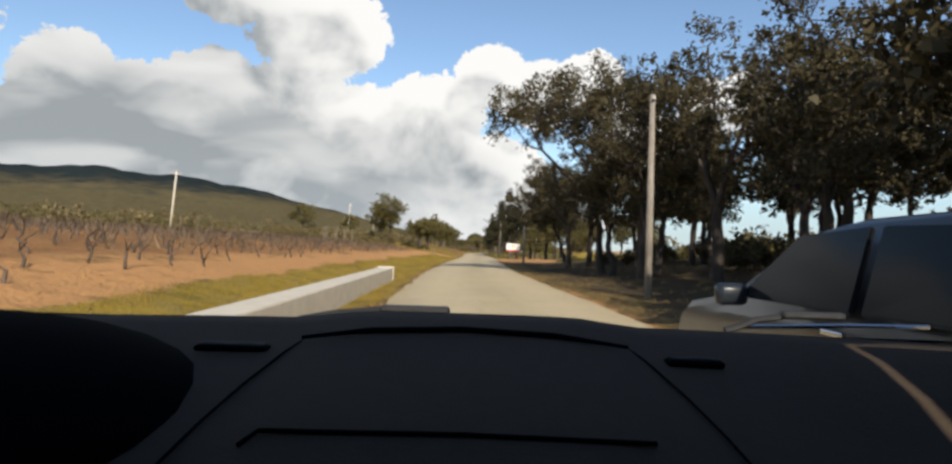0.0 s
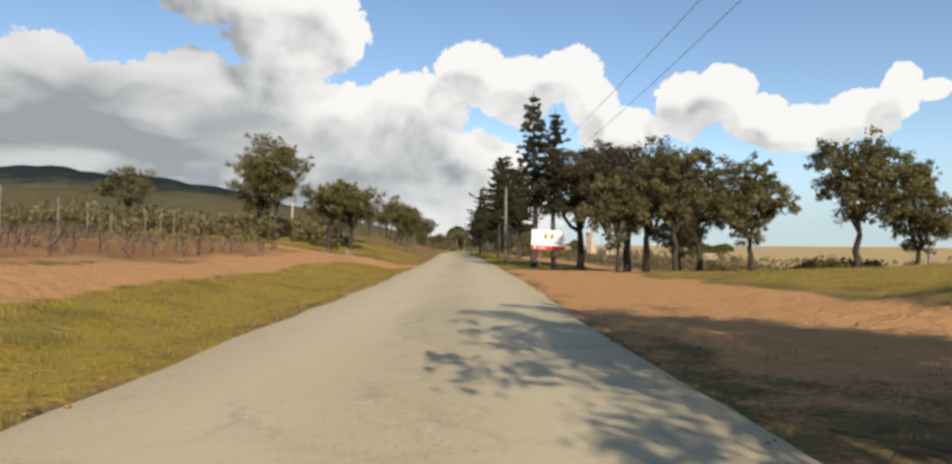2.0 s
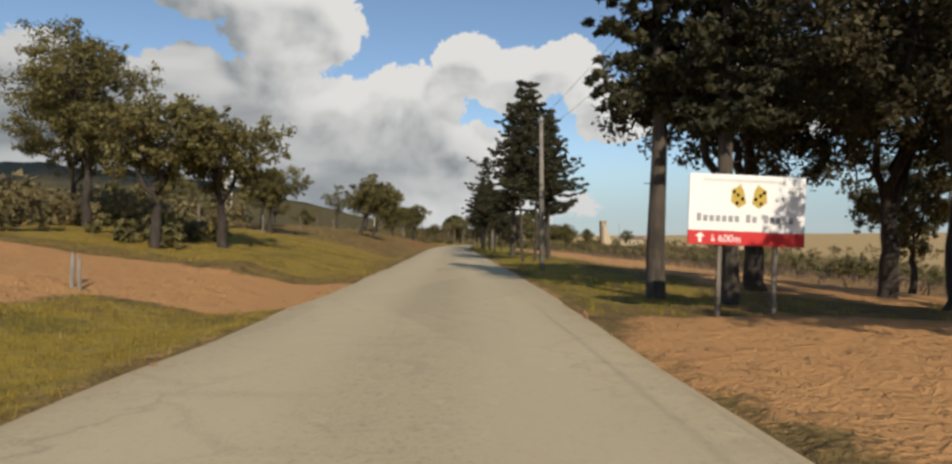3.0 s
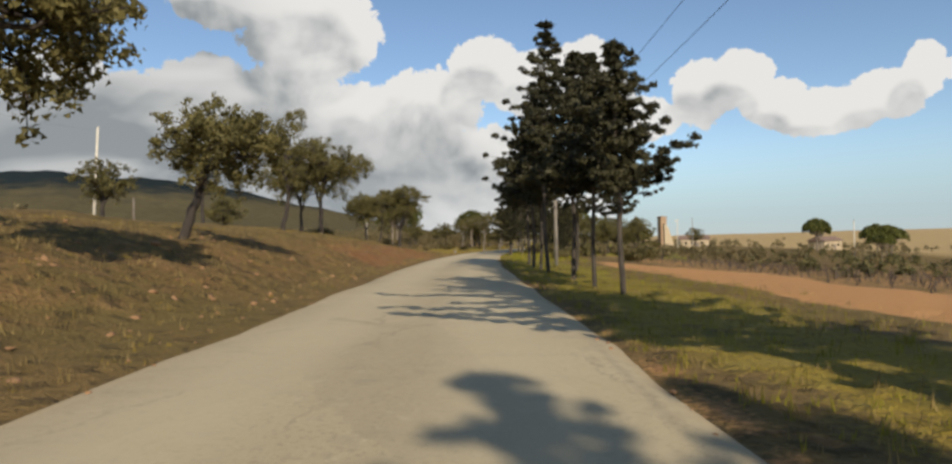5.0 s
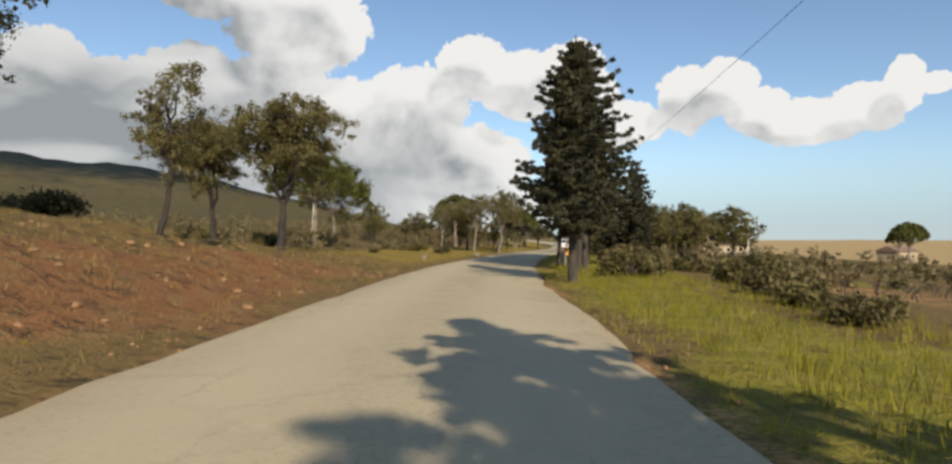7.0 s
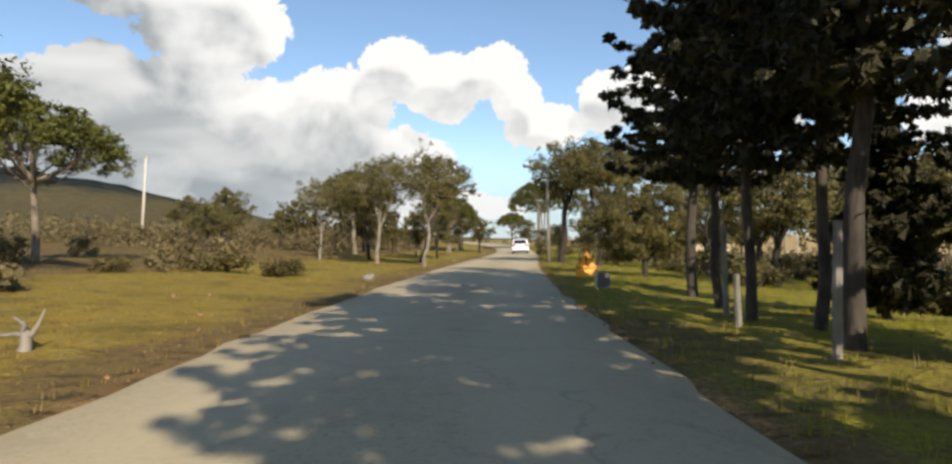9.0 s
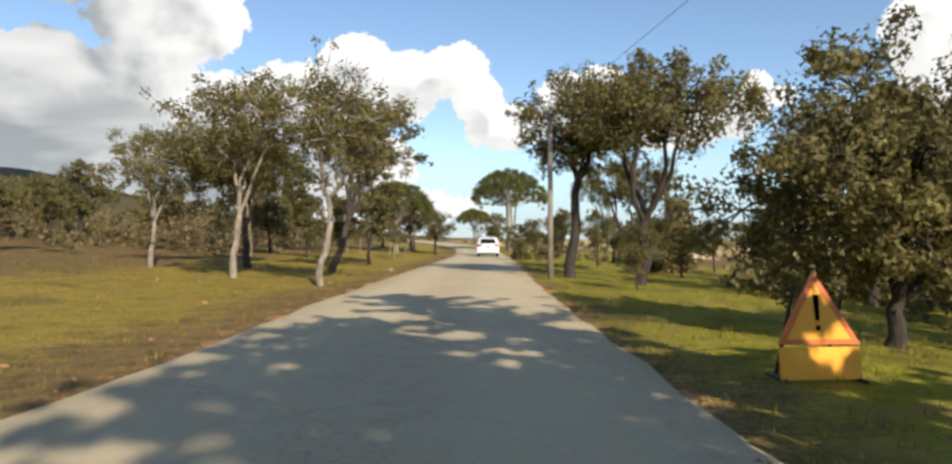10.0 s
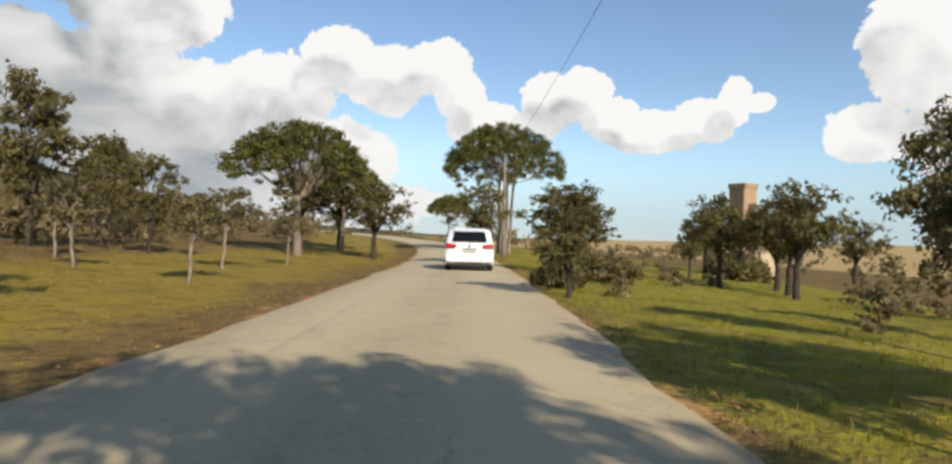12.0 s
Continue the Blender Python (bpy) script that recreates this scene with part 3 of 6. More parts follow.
def oak(seed, height=8.0, spread=5.0, lean=(0.0, 0.0), bark=M_BARK, leaf=M_OAK_SHADED, density=1.0, open_=0.0, girth=0.24, label="", fork=0.27, size=0.12, fill=0, low=0.30):
    """A cork-oak-like tree: crooked trunk, forking limbs, a crown of separate billows, each of many small tufts."""
    rng = np.random.default_rng(seed)
    parts = []
    f = np.array([lean[0] * 0.4, lean[1] * 0.4, height * fork])
    trunk = wobble(rng, (0, 0, 0), f, 8, 0.028 + 0.008 * height * fork)
    parts.append(tube(np.vstack([[[0, 0, -0.25]], trunk]), np.concatenate([[girth * 1.65], np.linspace(girth * 1.25, girth * 0.88, 8)]), 10))
    # centres of the billows: spread out in an uneven egg, none too close to another
    mid, half = height * (0.93 + low) / 2, height * (0.93 - low) / 2
    want = int(np.clip(12 + fill * 0.42, 13, 26))
    cen, rad = [], []
    for _ in range(900):
        d = rng.normal(0, 1, 3)
        d /= np.linalg.norm(d)
        q = rng.uniform(0.25, 1.0) ** 0.6
        lump = 1 + 0.20 * math.sin(2 * math.atan2(d[1], d[0]) + seed) + 0.12 * math.sin(5 * math.atan2(d[1], d[0]) + seed * 1.7)
        narrow = 0.78 + 0.22 * math.cos(d[2] * 1.9)
        p = d * q * np.array([spread * 0.40 * lump * narrow, spread * 0.40 * lump * narrow, half * 0.86]) + np.array([lean[0] * 0.85, lean[1] * 0.85, mid])
        r = spread * rng.uniform(0.115, 0.195)
        if all(np.linalg.norm((p - c) * np.array([1, 1, 0.9])) > 0.54 * (r + k) for c, k in zip(cen, rad)):
            cen.append(p)
            rad.append(r)
        if len(cen) >= want:
            break
    cen, rad = np.array(cen), np.array(rad)
    # main limbs to the outermost billows, boughs from the limbs to the rest
    order = np.argsort(-np.linalg.norm(cen - f, axis=1))
    limbs = []
    for k, i in enumerate(order):
        e = cen[i]
        if k < 4 or not limbs:
            m = f + (e - f) * 0.45 + np.array([0, 0, 0.07 * height * (e[2] > f[2])]) + rng.normal(0, 0.04 * spread, 3)
            p = np.vstack([wobble(rng, f, m, 5, 0.03 * spread), wobble(rng, m, e, 5, 0.03 * spread)[1:]])
            parts.append(tube(p, np.linspace(girth * 0.66, girth * 0.12, 9), 7))
            limbs.append(p)
        else:
            pool = np.vstack([l[2:7] for l in limbs])
            j = np.argmin(np.linalg.norm(pool - e, axis=1) + np.maximum(0, pool[:, 2] - e[2]) * 1.5)
            parts.append(tube(wobble(rng, pool[j], e, 6, 0.02 * spread), np.linspace(girth * 0.30, girth * 0.06, 6), 5))
    # tufts round each billow, with twigs to some of them
    tufts, size_t = [], []
    for c, r in zip(cen, rad):
        n = rng.integers(11, 17)
        d = rng.normal(0, 1, (n, 3)) + np.array([0, 0, 0.25])
        d /= np.linalg.norm(d, axis=1, keepdims=True)
        t = c + d * r * rng.uniform(0.55, 1.08, (n, 1)) * np.array([1.1, 1.1, 0.85])
        for q in t[:4]:
            parts.append(tube(wobble(rng, c, q, 3, 0.04), np.linspace(girth * 0.09, 0.008, 3), 3))
        tufts += list(t)
        size_t += list(r * rng.uniform(0.34, 0.55, n))
        # thin outliers that break the outline
        for q in t[rng.random(n) < 0.30]:
            o = q + (q - c) * rng.uniform(0.35, 0.75)
            parts.append(tube(np.stack([c, q, o]), np.array([0.022, 0.014, 0.006]), 3))
            tufts.append(o)
            size_t.append(r * rng.uniform(0.20, 0.30))
    tufts, size_t = np.array(tufts), np.array(size_t)
    keep = rng.random(len(tufts)) > open_
    tufts, size_t = tufts[keep], size_t[keep]
    cnt = (58 * density * rng.uniform(0.7, 1.25, len(tufts)) * (size_t / 0.40) ** 1.4 * (0.12 / size) ** 1.5).astype(int) + 5
    return tree_thing("oak_tree", join(parts), leaves(rng, tufts, size_t, cnt, size, 0.85, 0.25, 1.5, 1.5), bark, leaf, label)


def conifer(seed, height=10.0, spread=4.5, bare=0.1, label="", girth=0.2, density=1.0, ragged=0.25, leaf=M_CYPRESS, taper=0.85, size=0.11):
    """A dark conifer: straight trunk, tiers of boughs that sink and lift at the tip, ragged pointed crown."""
    rng = np.random.default_rng(seed)
    top = np.array([rng.normal(0, 0.15), rng.normal(0, 0.15), height])
    spine = np.vstack([[[0, 0, -0.25]], wobble(rng, (0, 0, 0), top, 12, 0.04)])
    parts = [tube(spine, np.concatenate([[girth * 1.5], np.linspace(girth * 1.15, 0.02, 12)]), 9)]
    C, R = [], []
    for _ in range(4):          # dead stubs below the crown
        z = height * bare * rng.uniform(0.5, 1.0)
        a = rng.random() * 6.28
        parts.append(tube(np.array([[0, 0, z], [math.cos(a) * 0.26, math.sin(a) * 0.26, z + 0.05]]), np.array([0.018, 0.006]), 4))
    z = height * bare + 0.15
    while z < height * 0.985:
        u = (z - height * bare) / (height * (1 - bare))
        reach = spread * 0.5 * ((1 - u) ** taper * min(1, 0.50 + u * 4) + 0.05)
        base = np.array([top[0] * z / height, top[1] * z / height, z])
        k = rng.integers(4, 6)
        a0 = rng.random() * 6.28
        for i in range(k):
            a = a0 + i * 6.28 / k + rng.normal(0, 0.3)
            L = reach * rng.uniform(1 - 2.2 * ragged, 1 + ragged * 0.8)
            way = np.array([math.cos(a), math.sin(a), 0])
            sink, lift = rng.uniform(0.10, 0.26), rng.uniform(0.05, 0.22)
            vs = np.linspace(0, 1, max(3, int(L / 0.30) + 2))
            path = base + way * (L * vs)[:, None] + np.array([0, 0, 1.0]) * (L * (-sink * np.sin(vs * 2.2) + lift * vs ** 3))[:, None]
            parts.append(tube(path[[0, len(vs) // 2, -1]], np.array([girth * 0.22 * (1.05 - u), girth * 0.12 * (1.05 - u), 0.008]), 3))
            for v, q in zip(vs[1:], path[1:]):
                C.append(q + rng.normal(0, 0.05, 3))
                R.append((0.16 + 0.16 * rng.random()) * (1.25 - 0.65 * v))
        z += height * rng.uniform(0.026, 0.044)
    C, R = np.array(C), np.array(R)
    cnt = (rng.integers(20, 34, len(C)) * density * (0.135 / size) ** 1.6).astype(int)
    return tree_thing("conifer_tree", join(parts), leaves(rng, C, R, cnt, size, 0.55, 0.35, 2.6, 0.6), M_PINE, leaf, label)


def umbrella_pine(seed, height=8.0, spread=7.0, label="", girth=0.2, trunks=1, thick=0.40, density=1.0, size=0.105):
    """A stone pine: bare trunk, ribs of boughs spreading like a parasol, flat-bottomed dome."""
    rng = np.random.default_rng(seed)
    parts, C, R = [], [], []

    def dome(q):
        return height * (1 - thick * 1.05 * (1 - math.sqrt(max(0.0, 1 - 0.92 * q * q))))

    def under(q):
        return height * (0.25 - 0.13 * q)

    for k in range(trunks):
        b = np.array([rng.normal(0, 1.3), rng.normal(0, 1.3), 0]) * (trunks > 1)
        f = np.array([b[0] * 1.4, b[1] * 1.4, height * (0.50 if trunks == 1 else 0.6)])
        parts.append(tube(np.vstack([[b - (0, 0, 0.25)], wobble(rng, b, f, 7, 0.05)]), np.concatenate([[girth * 1.4], np.linspace(girth * 1.15, girth * 0.75, 7)]), 8))
        ribs = 20 if trunks == 1 else 9
        for i in range(ribs):
            a = i * 6.28 * 3 / ribs + rng.normal(0, 0.25)
            q = rng.uniform(0.25, 0.93)
            r = spread * 0.5 * q
            e = np.array([math.cos(a) * r, math.sin(a) * r, dome(q) - under(q) * 0.8])
            start = f - (0, 0, rng.random() * height * 0.10)
            m = start + (e - start) * 0.5 + np.array([0, 0, -0.035 * height])
            path = np.vstack([wobble(rng, start, m, 4, 0.04), wobble(rng, m, e, 4, 0.04)[1:]])
            parts.append(tube(path, np.linspace(girth * 0.36, 0.022, 7), 5))
            for k in range(4):
                b0 = path[rng.integers(2, 6)]
                q2 = min(0.95, max(0.1, q + rng.normal(0, 0.2)))
                a2 = a + rng.normal(0, 0.28)
                e2 = np.array([math.cos(a2) * q2 * spread * 0.5, math.sin(a2) * q2 * spread * 0.5, dome(q2) - under(q2) * 0.7])
                parts.append(tube(wobble(rng, b0, e2, 4, 0.05), np.linspace(girth * 0.13, 0.012, 4), 4))
    n = int(430 * (spread / 7) ** 2)
    for _ in range(n):
        a, q = rng.random() * 6.28, math.sqrt(rng.random())
        edge = 1 + 0.07 * math.sin(3 * a + seed) + 0.04 * math.sin(7 * a)
        r = q * spread * 0.5 * edge
        C.append((math.cos(a) * r, math.sin(a) * r, dome(q) - 0.2 - under(q) * rng.random() ** 1.4 + rng.normal(0, 0.06)))
        R.append(rng.uniform(0.28, 0.46))
    C, R = np.array(C), np.array(R)
    return tree_thing("umbrella_pine", join(parts), leaves(rng, C, R, (rng.integers(52, 76, len(C)) * density).astype(int), size, 0.7, 0.9, 1.9, 1.3), M_TANBARK, M_UMBRELLA, label)


def shrub(seed, height=1.2, spread=1.8, leaf=M_SHRUB, label="", count=26):
    rng = np.random.default_rng(seed)
    parts, tips = [], []
    for i in range(9):
        a = rng.random() * 6.28
        e = np.array([math.cos(a) * spread * 0.4 * rng.random(), math.sin(a) * spread * 0.4 * rng.random(), height * rng.uniform(0.5, 0.9)])
        parts.append(tube(wobble(rng, (rng.normal(0, 0.08), rng.normal(0, 0.08), -0.1), e, 5, 0.04), np.linspace(0.03, 0.008, 5), 5))
    a = rng.random(count) * 6.28
    q = np.sqrt(rng.random(count)) * spread * 0.42
    C = np.stack([np.cos(a) * q, np.sin(a) * q, height * (0.25 + 0.5 * rng.random(count)) * (1 - 0.5 * (q / spread * 2) ** 2)], -1)
    root = new("shrub")
    mesh_object("stem", *join(parts), M_BARK, root)
    mesh_object("foliage", *leaves(rng, C, np.full(count, spread * 0.17), np.full(count, 90), 0.11, 0.8), leaf, root, smooth=False)
    return tagged(root, label, "shrub")


def stand(ob, x, y, scale=1.0, turn=0.0, wide=1.0, sink=0.05):
    """Move a freshly built thing to its place on the ground."""
    ob.matrix_basis = pose(x, y, gz(x, y) - sink, 0, 0, turn) @ Matrix.Diagonal((scale * wide, scale * wide, scale, 1))
    return ob


def again(ob, x, y, scale=1.0, turn=0.0, wide=1.0, label="", sink=0.05):
    ob2 = copy_thing(ob, pose(x, y, gz(x, y) - sink, 0, 0, turn))
    ob2.scale = (scale * wide, scale * wide, scale)
    if label:
        ob2["label"] = label
    return ob2


EAST_OAK = "oak with a crooked trunk and shade-darkened leaves beside the road"
WEST_OAK = "olive-green oak with a ragged open crown on the field edge"


def build_trees():
    # --- dense oaks on the east verge at the start, shade painted into their leaves
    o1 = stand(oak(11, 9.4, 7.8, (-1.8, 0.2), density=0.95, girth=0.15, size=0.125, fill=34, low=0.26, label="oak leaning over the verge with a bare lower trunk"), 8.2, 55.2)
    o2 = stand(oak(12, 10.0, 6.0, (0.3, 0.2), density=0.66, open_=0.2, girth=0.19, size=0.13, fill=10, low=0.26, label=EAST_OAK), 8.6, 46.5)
    o3 = stand(oak(15, 11.2, 10.8, (-0.9, 0), density=0.8, open_=0.2, girth=0.17, size=0.13, fill=24, low=0.60, label="large spreading oak with shade-darkened leaves overhanging the road"), 6.9, 33.4)
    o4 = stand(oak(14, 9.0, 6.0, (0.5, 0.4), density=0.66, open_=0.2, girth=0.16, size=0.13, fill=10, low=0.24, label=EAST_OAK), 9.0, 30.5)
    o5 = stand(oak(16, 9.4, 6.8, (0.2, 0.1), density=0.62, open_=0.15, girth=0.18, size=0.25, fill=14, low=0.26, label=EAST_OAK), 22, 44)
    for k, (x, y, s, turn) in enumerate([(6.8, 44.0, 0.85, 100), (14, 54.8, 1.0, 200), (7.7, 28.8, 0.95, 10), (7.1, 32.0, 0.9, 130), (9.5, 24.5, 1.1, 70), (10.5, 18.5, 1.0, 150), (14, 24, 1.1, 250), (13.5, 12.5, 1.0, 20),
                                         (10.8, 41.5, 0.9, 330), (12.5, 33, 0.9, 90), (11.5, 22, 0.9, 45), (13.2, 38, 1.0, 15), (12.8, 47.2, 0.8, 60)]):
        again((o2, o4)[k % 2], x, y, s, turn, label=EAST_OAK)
    # last five stand mostly out of view, added to shade the estate car
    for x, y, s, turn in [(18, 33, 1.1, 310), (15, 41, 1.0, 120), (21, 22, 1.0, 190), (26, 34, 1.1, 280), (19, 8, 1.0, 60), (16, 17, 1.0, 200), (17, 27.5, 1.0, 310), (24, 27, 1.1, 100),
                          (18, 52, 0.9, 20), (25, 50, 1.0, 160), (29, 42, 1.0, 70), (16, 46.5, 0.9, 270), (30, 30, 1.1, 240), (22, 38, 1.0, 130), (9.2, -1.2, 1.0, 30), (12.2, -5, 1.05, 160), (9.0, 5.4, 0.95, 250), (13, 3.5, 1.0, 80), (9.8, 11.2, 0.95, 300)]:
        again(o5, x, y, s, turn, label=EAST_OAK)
    # --- oaks round the ochre pull-in
    s1 = stand(oak(21, 6.2, 4.6, (0.3, 0), leaf=M_MIDOAK, label="small grey-green oak behind the roadside board", girth=0.12, fill=14, size=0.13), 9.0, 90.0, 0.84, 0, 0.92)
    s2 = stand(oak(22, 7.2, 5.0, (-0.4, 0.2), leaf=M_MIDOAK, label="grey-green oak at the edge of the pull-in", girth=0.13, fill=16, size=0.13), 11.9, 89.6)
    # s3 takes the darker leaf colour to paint in the shade there
    s3 = stand(oak(23, 9.4, 7.6, (-0.4, 0), density=1.1, girth=0.22, size=0.13, label="dense oak with shade-darkened leaves beyond the roadside board", fill=20), 9.6, 101.5)
    again(s3, 11.4, 97.0, 0.95, 120, label="dense oak with shade-darkened leaves beyond the roadside board")
    again(s3, 14.5, 103.5, 1.05, 230, label="dense oak with shade-darkened leaves beyond the roadside board")
    again(s3, 17.5, 101.0, 0.9, 300, label="dense oak with shade-darkened leaves beyond the roadside board")
    for x, y, s, turn in [(16.4, 91.5, 1.05, 30), (21.1, 89.8, 1.12, 140), (26.3, 92.6, 1.05, 250), (18.5, 108, 0.9, 15)]:
        again(s1 if turn % 20 else s2, x, y, s, turn, label="grey-green oak standing on the grass bank")
    # --- the row of tall conifers on the east side
    c1 = stand(conifer(31, 11.2, 4.2, 0.36, "tall ragged conifer with a bare lower trunk", 0.19), 5.9, 98.4)
    again(c1, 7.0, 97.2, 0.88, 130)
    c3 = stand(conifer(33, 12.0, 7.4, 0.30, "tall dark pine with a thick bare trunk in the roadside row", 0.20, 1.1, 0.3, taper=0.55), 6.2, 135.4)
    again(c3, 8.4, 131.2, 0.9, 130)
    c2 = stand(conifer(32, 10.0, 4.4, 0.36, "dense dark conifer in the roadside row", 0.072, 1.0, 0.34, taper=0.95, size=0.105), 5.15, 159.0, 1.06)
    c5 = stand(conifer(36, 7.2, 4.1, 0.44, "slim dark conifer with a thin bare trunk", 0.074, 1.0, 0.36, taper=0.8, size=0.105), 5.6, 147.8, 0.84)
    for x, y, s, turn, w, src in [(5.3, 149.8, 0.88, 70, 0.9, c5), (5.4, 154.0, 1.06, 150, 0.95, c5), (5.1, 161.5, 0.86, 160, 1.0, c2), (5.1, 164.8, 1.15, 250, 0.9, c5), (5.2, 168.5, 1.12, 300, 0.95, c5), (6.6, 152.2, 0.62, 40, 1.0, c2), (6.4, 159.6, 0.72, 210, 1.0, c2)]:
        again(src, x, y, s, turn, w)
    for x, y, s, turn, w in [(5.3, 119.2, 1.0, 40, 1.0), (6.2, 121.4, 1.04, 170, 1.1), (7.2, 123.0, 0.92, 280, 1.1)]:
        again(c2, x, y, s, turn, w)
    h = stand(conifer(34, 7.8, 4.5, 0.20, "broad pyramid-shaped conifer on the grass verge", 0.14, 1.0, 0.22, taper=1.1, size=0.078), 5.6, 192.4)
    c4 = stand(conifer(35, 11.2, 5.6, 0.29, "tall dark conifer in a dense roadside clump", 0.125, 1.2, 0.28, taper=0.40, size=0.13), 8.2, 203.4)
    c6 = stand(conifer(37, 10.6, 4.8, 0.27, "slim dark conifer in a dense roadside clump", 0.105, 1.2, 0.3, taper=0.40, size=0.13), 7.2, 205.2)
    for x, y, s, turn, w, src in [(7.1, 199.4, 0.86, 110, 1.0, c4), (9.4, 208.6, 0.95, 200, 0.95, c6), (12.6, 211.0, 0.62, 60, 0.9, c6), (9.9, 213.2, 0.95, 170, 0.95, c4), (10.7, 214.9, 0.9, 20, 0.9, c6), (10.4, 216.2, 0.95, 130, 0.85, c6),
                                  (11.0, 218.3, 0.9, 210, 0.9, c6), (12.1, 221.6, 0.92, 250, 1.05, c4), (14.3, 215.4, 0.6, 80, 0.9, c6)]:
        again(src, x, y, s, turn, w)
    hb = stand(conifer(38, 4.0, 2.4, 0.08, "small bushy conifer under the taller ones", 0.07, 1.0, 0.2, taper=1.0, size=0.12), 11.2, 211.6)
    for x, y, s, turn in [(13.8, 217.2, 1.1, 200), (12.6, 208.0, 0.55, 50)]:
        again(hb, x, y, s, turn)
    # --- oaks on the west side
    l1 = stand(oak(41, 9.4, 6.8, (0.2, 0), leaf=M_OLIVE, density=1.1, label=WEST_OAK, girth=0.16, fill=14), -14.2, 113.0)
    l2 = stand(oak(42, 5.6, 4.4, (0.2, 0.1), leaf=M_OLIVE, density=0.9, label=WEST_OAK, girth=0.15, fill=16), -8.6, 107.0, 1.05)
    l3 = stand(oak(43, 8.8, 5.0, (0.9, 0.2), leaf=M_OLIVE, density=0.9, open_=0.15, label="slender leaning oak on top of the earth bank", girth=0.13, size=0.10, fill=8), -10.9, 176.6)
    l4 = stand(oak(44, 8.6, 6.6, (0.3, -0.2), leaf=M_OLIVE, density=1.1, label="full round oak on top of the earth bank", girth=0.17, size=0.11, fill=20, low=0.36), -10.4, 185.2)
    lr = stand(oak(46, 5.9, 4.7, (1.5, 0.2), leaf=M_OLIVE, density=1.0, label="crooked oak leaning towards the road on the bank", girth=0.15, fork=0.34, size=0.12, fill=12), -6.8, 142.3)
    again(lr, -7.0, 152.6, 0.88, 8)
    lf = stand(oak(45, 7.0, 5.6, (0.2, -0.1), leaf=M_OLIVE, density=0.6, label=WEST_OAK, girth=0.2, size=0.17, fill=10), -33, 126)
    for x, y, s, turn, src in [(-7.2, 109.6, 1.12, 200, l2), (-16.5, 116, 0.8, 140, l1), 
                               (-13.8, 170.4, 0.72, 90, l3), (-12.6, 188, 0.85, 180, l4), (-6.3, 190.3, 0.6, 20, l3), (-5.6, 200, 0.85, 75, l4), (-9.5, 203, 0.75, 225, l4),
                               (-30, 160, 0.9, 0, lf), (-24, 178, 0.75, 130, lf), (-26, 205, 0.85, 45, lf), (-9.5, 124, 0.85, 310, l2), (-11.5, 129, 0.8, 10, l2)]:
        again(src, x, y, s, turn, label=WEST_OAK)
    # --- umbrella pines
    u1 = stand(umbrella_pine(51, 8.0, 7.2, "umbrella pine with a flat dome crown in the dry field", 0.16, thick=0.46), -9.3, 224.0, 0.97, 0, 1.14)
    u2 = stand(umbrella_pine(52, 7.6, 6.8, "umbrella pine with a rounded green dome crown", 0.2, thick=0.44), 1.9, 264.0)
    again(u1, -10.0, 235.4, 0.86, 210, 1.1)
    again(u2, 12.9, 289.4, 0.98, 60, 1.14)
    again(u1, 15.6, 297.5, 0.80, 10)
    again(u1, 1.6, 296.5, 0.78, 190, 0.52)
    ub = stand(umbrella_pine(53, 10.6, 9.6, "big umbrella pine with several trunks and one wide crown", 0.12, 4, 0.46), 28.0, 302.3, sink=0.1)
    uf = stand(umbrella_pine(54, 7.8, 7.0, "far umbrella pine with a flat green crown", 0.17, density=0.34, size=0.25), 34.0, 352, 0.95)
    again(uf, 86, 289, 1.1, 40, 0.8)
    again(uf, 96, 306, 0.95, 140, 0.75)
    for x, y, s, turn, src in [(75, 248, 0.85, 10, uf), (84, 258, 0.8, 90, uf), (92, 272, 0.9, 200, uf), (68, 236, 0.6, 300, uf)]:
        again(src, x, y, s, turn)
    # --- pale oaks and their neighbours on the west side, further on
    n1 = stand(oak(61, 7.0, 5.0, (0.5, 0.1), bark=M_PALE, leaf=M_OLIVE, density=0.62, open_=0.34, label="oak with a pale stripped trunk and thin crown", girth=0.080, fork=0.36, size=0.085, fill=20, low=0.42), 6.7, 243.1, 1.04)
    n0 = stand(oak(62, 7.0, 5.2, (0.4, 0.2), bark=M_PALE, leaf=M_OLIVE, density=0.62, open_=0.34, label="oak with a pale gnarled trunk beside the verge", girth=0.090, fork=0.28, size=0.085, fill=20, low=0.38), 4.0, 244.7, 1.04)
    n2 = stand(oak(63, 8.4, 4.6, (1.7, 0.2), leaf=M_MIDOAK, density=0.95, open_=0.1, label="dark oak leaning towards the road", girth=0.125, size=0.095, fill=12, low=0.45), 6.9, 250.8, sink=0.1)
    n3 = stand(oak(64, 6.6, 3.0, (0.1, 0), leaf=M_OLIVE, density=0.8, open_=0.1, label="young slender oak in the grass", girth=0.085, fork=0.16, size=0.105, fill=30, low=0.16), 8.8, 259.6)
    sp = stand(oak(65, 2.9, 1.7, (0.1, 0), leaf=M_MIDOAK, density=0.35, open_=0.2, label="oak sapling with a thin pale stem", girth=0.04, fork=0.40, bark=M_PALE, size=0.085, fill=9, low=0.38), 11.1, 274.4, sink=0.02)
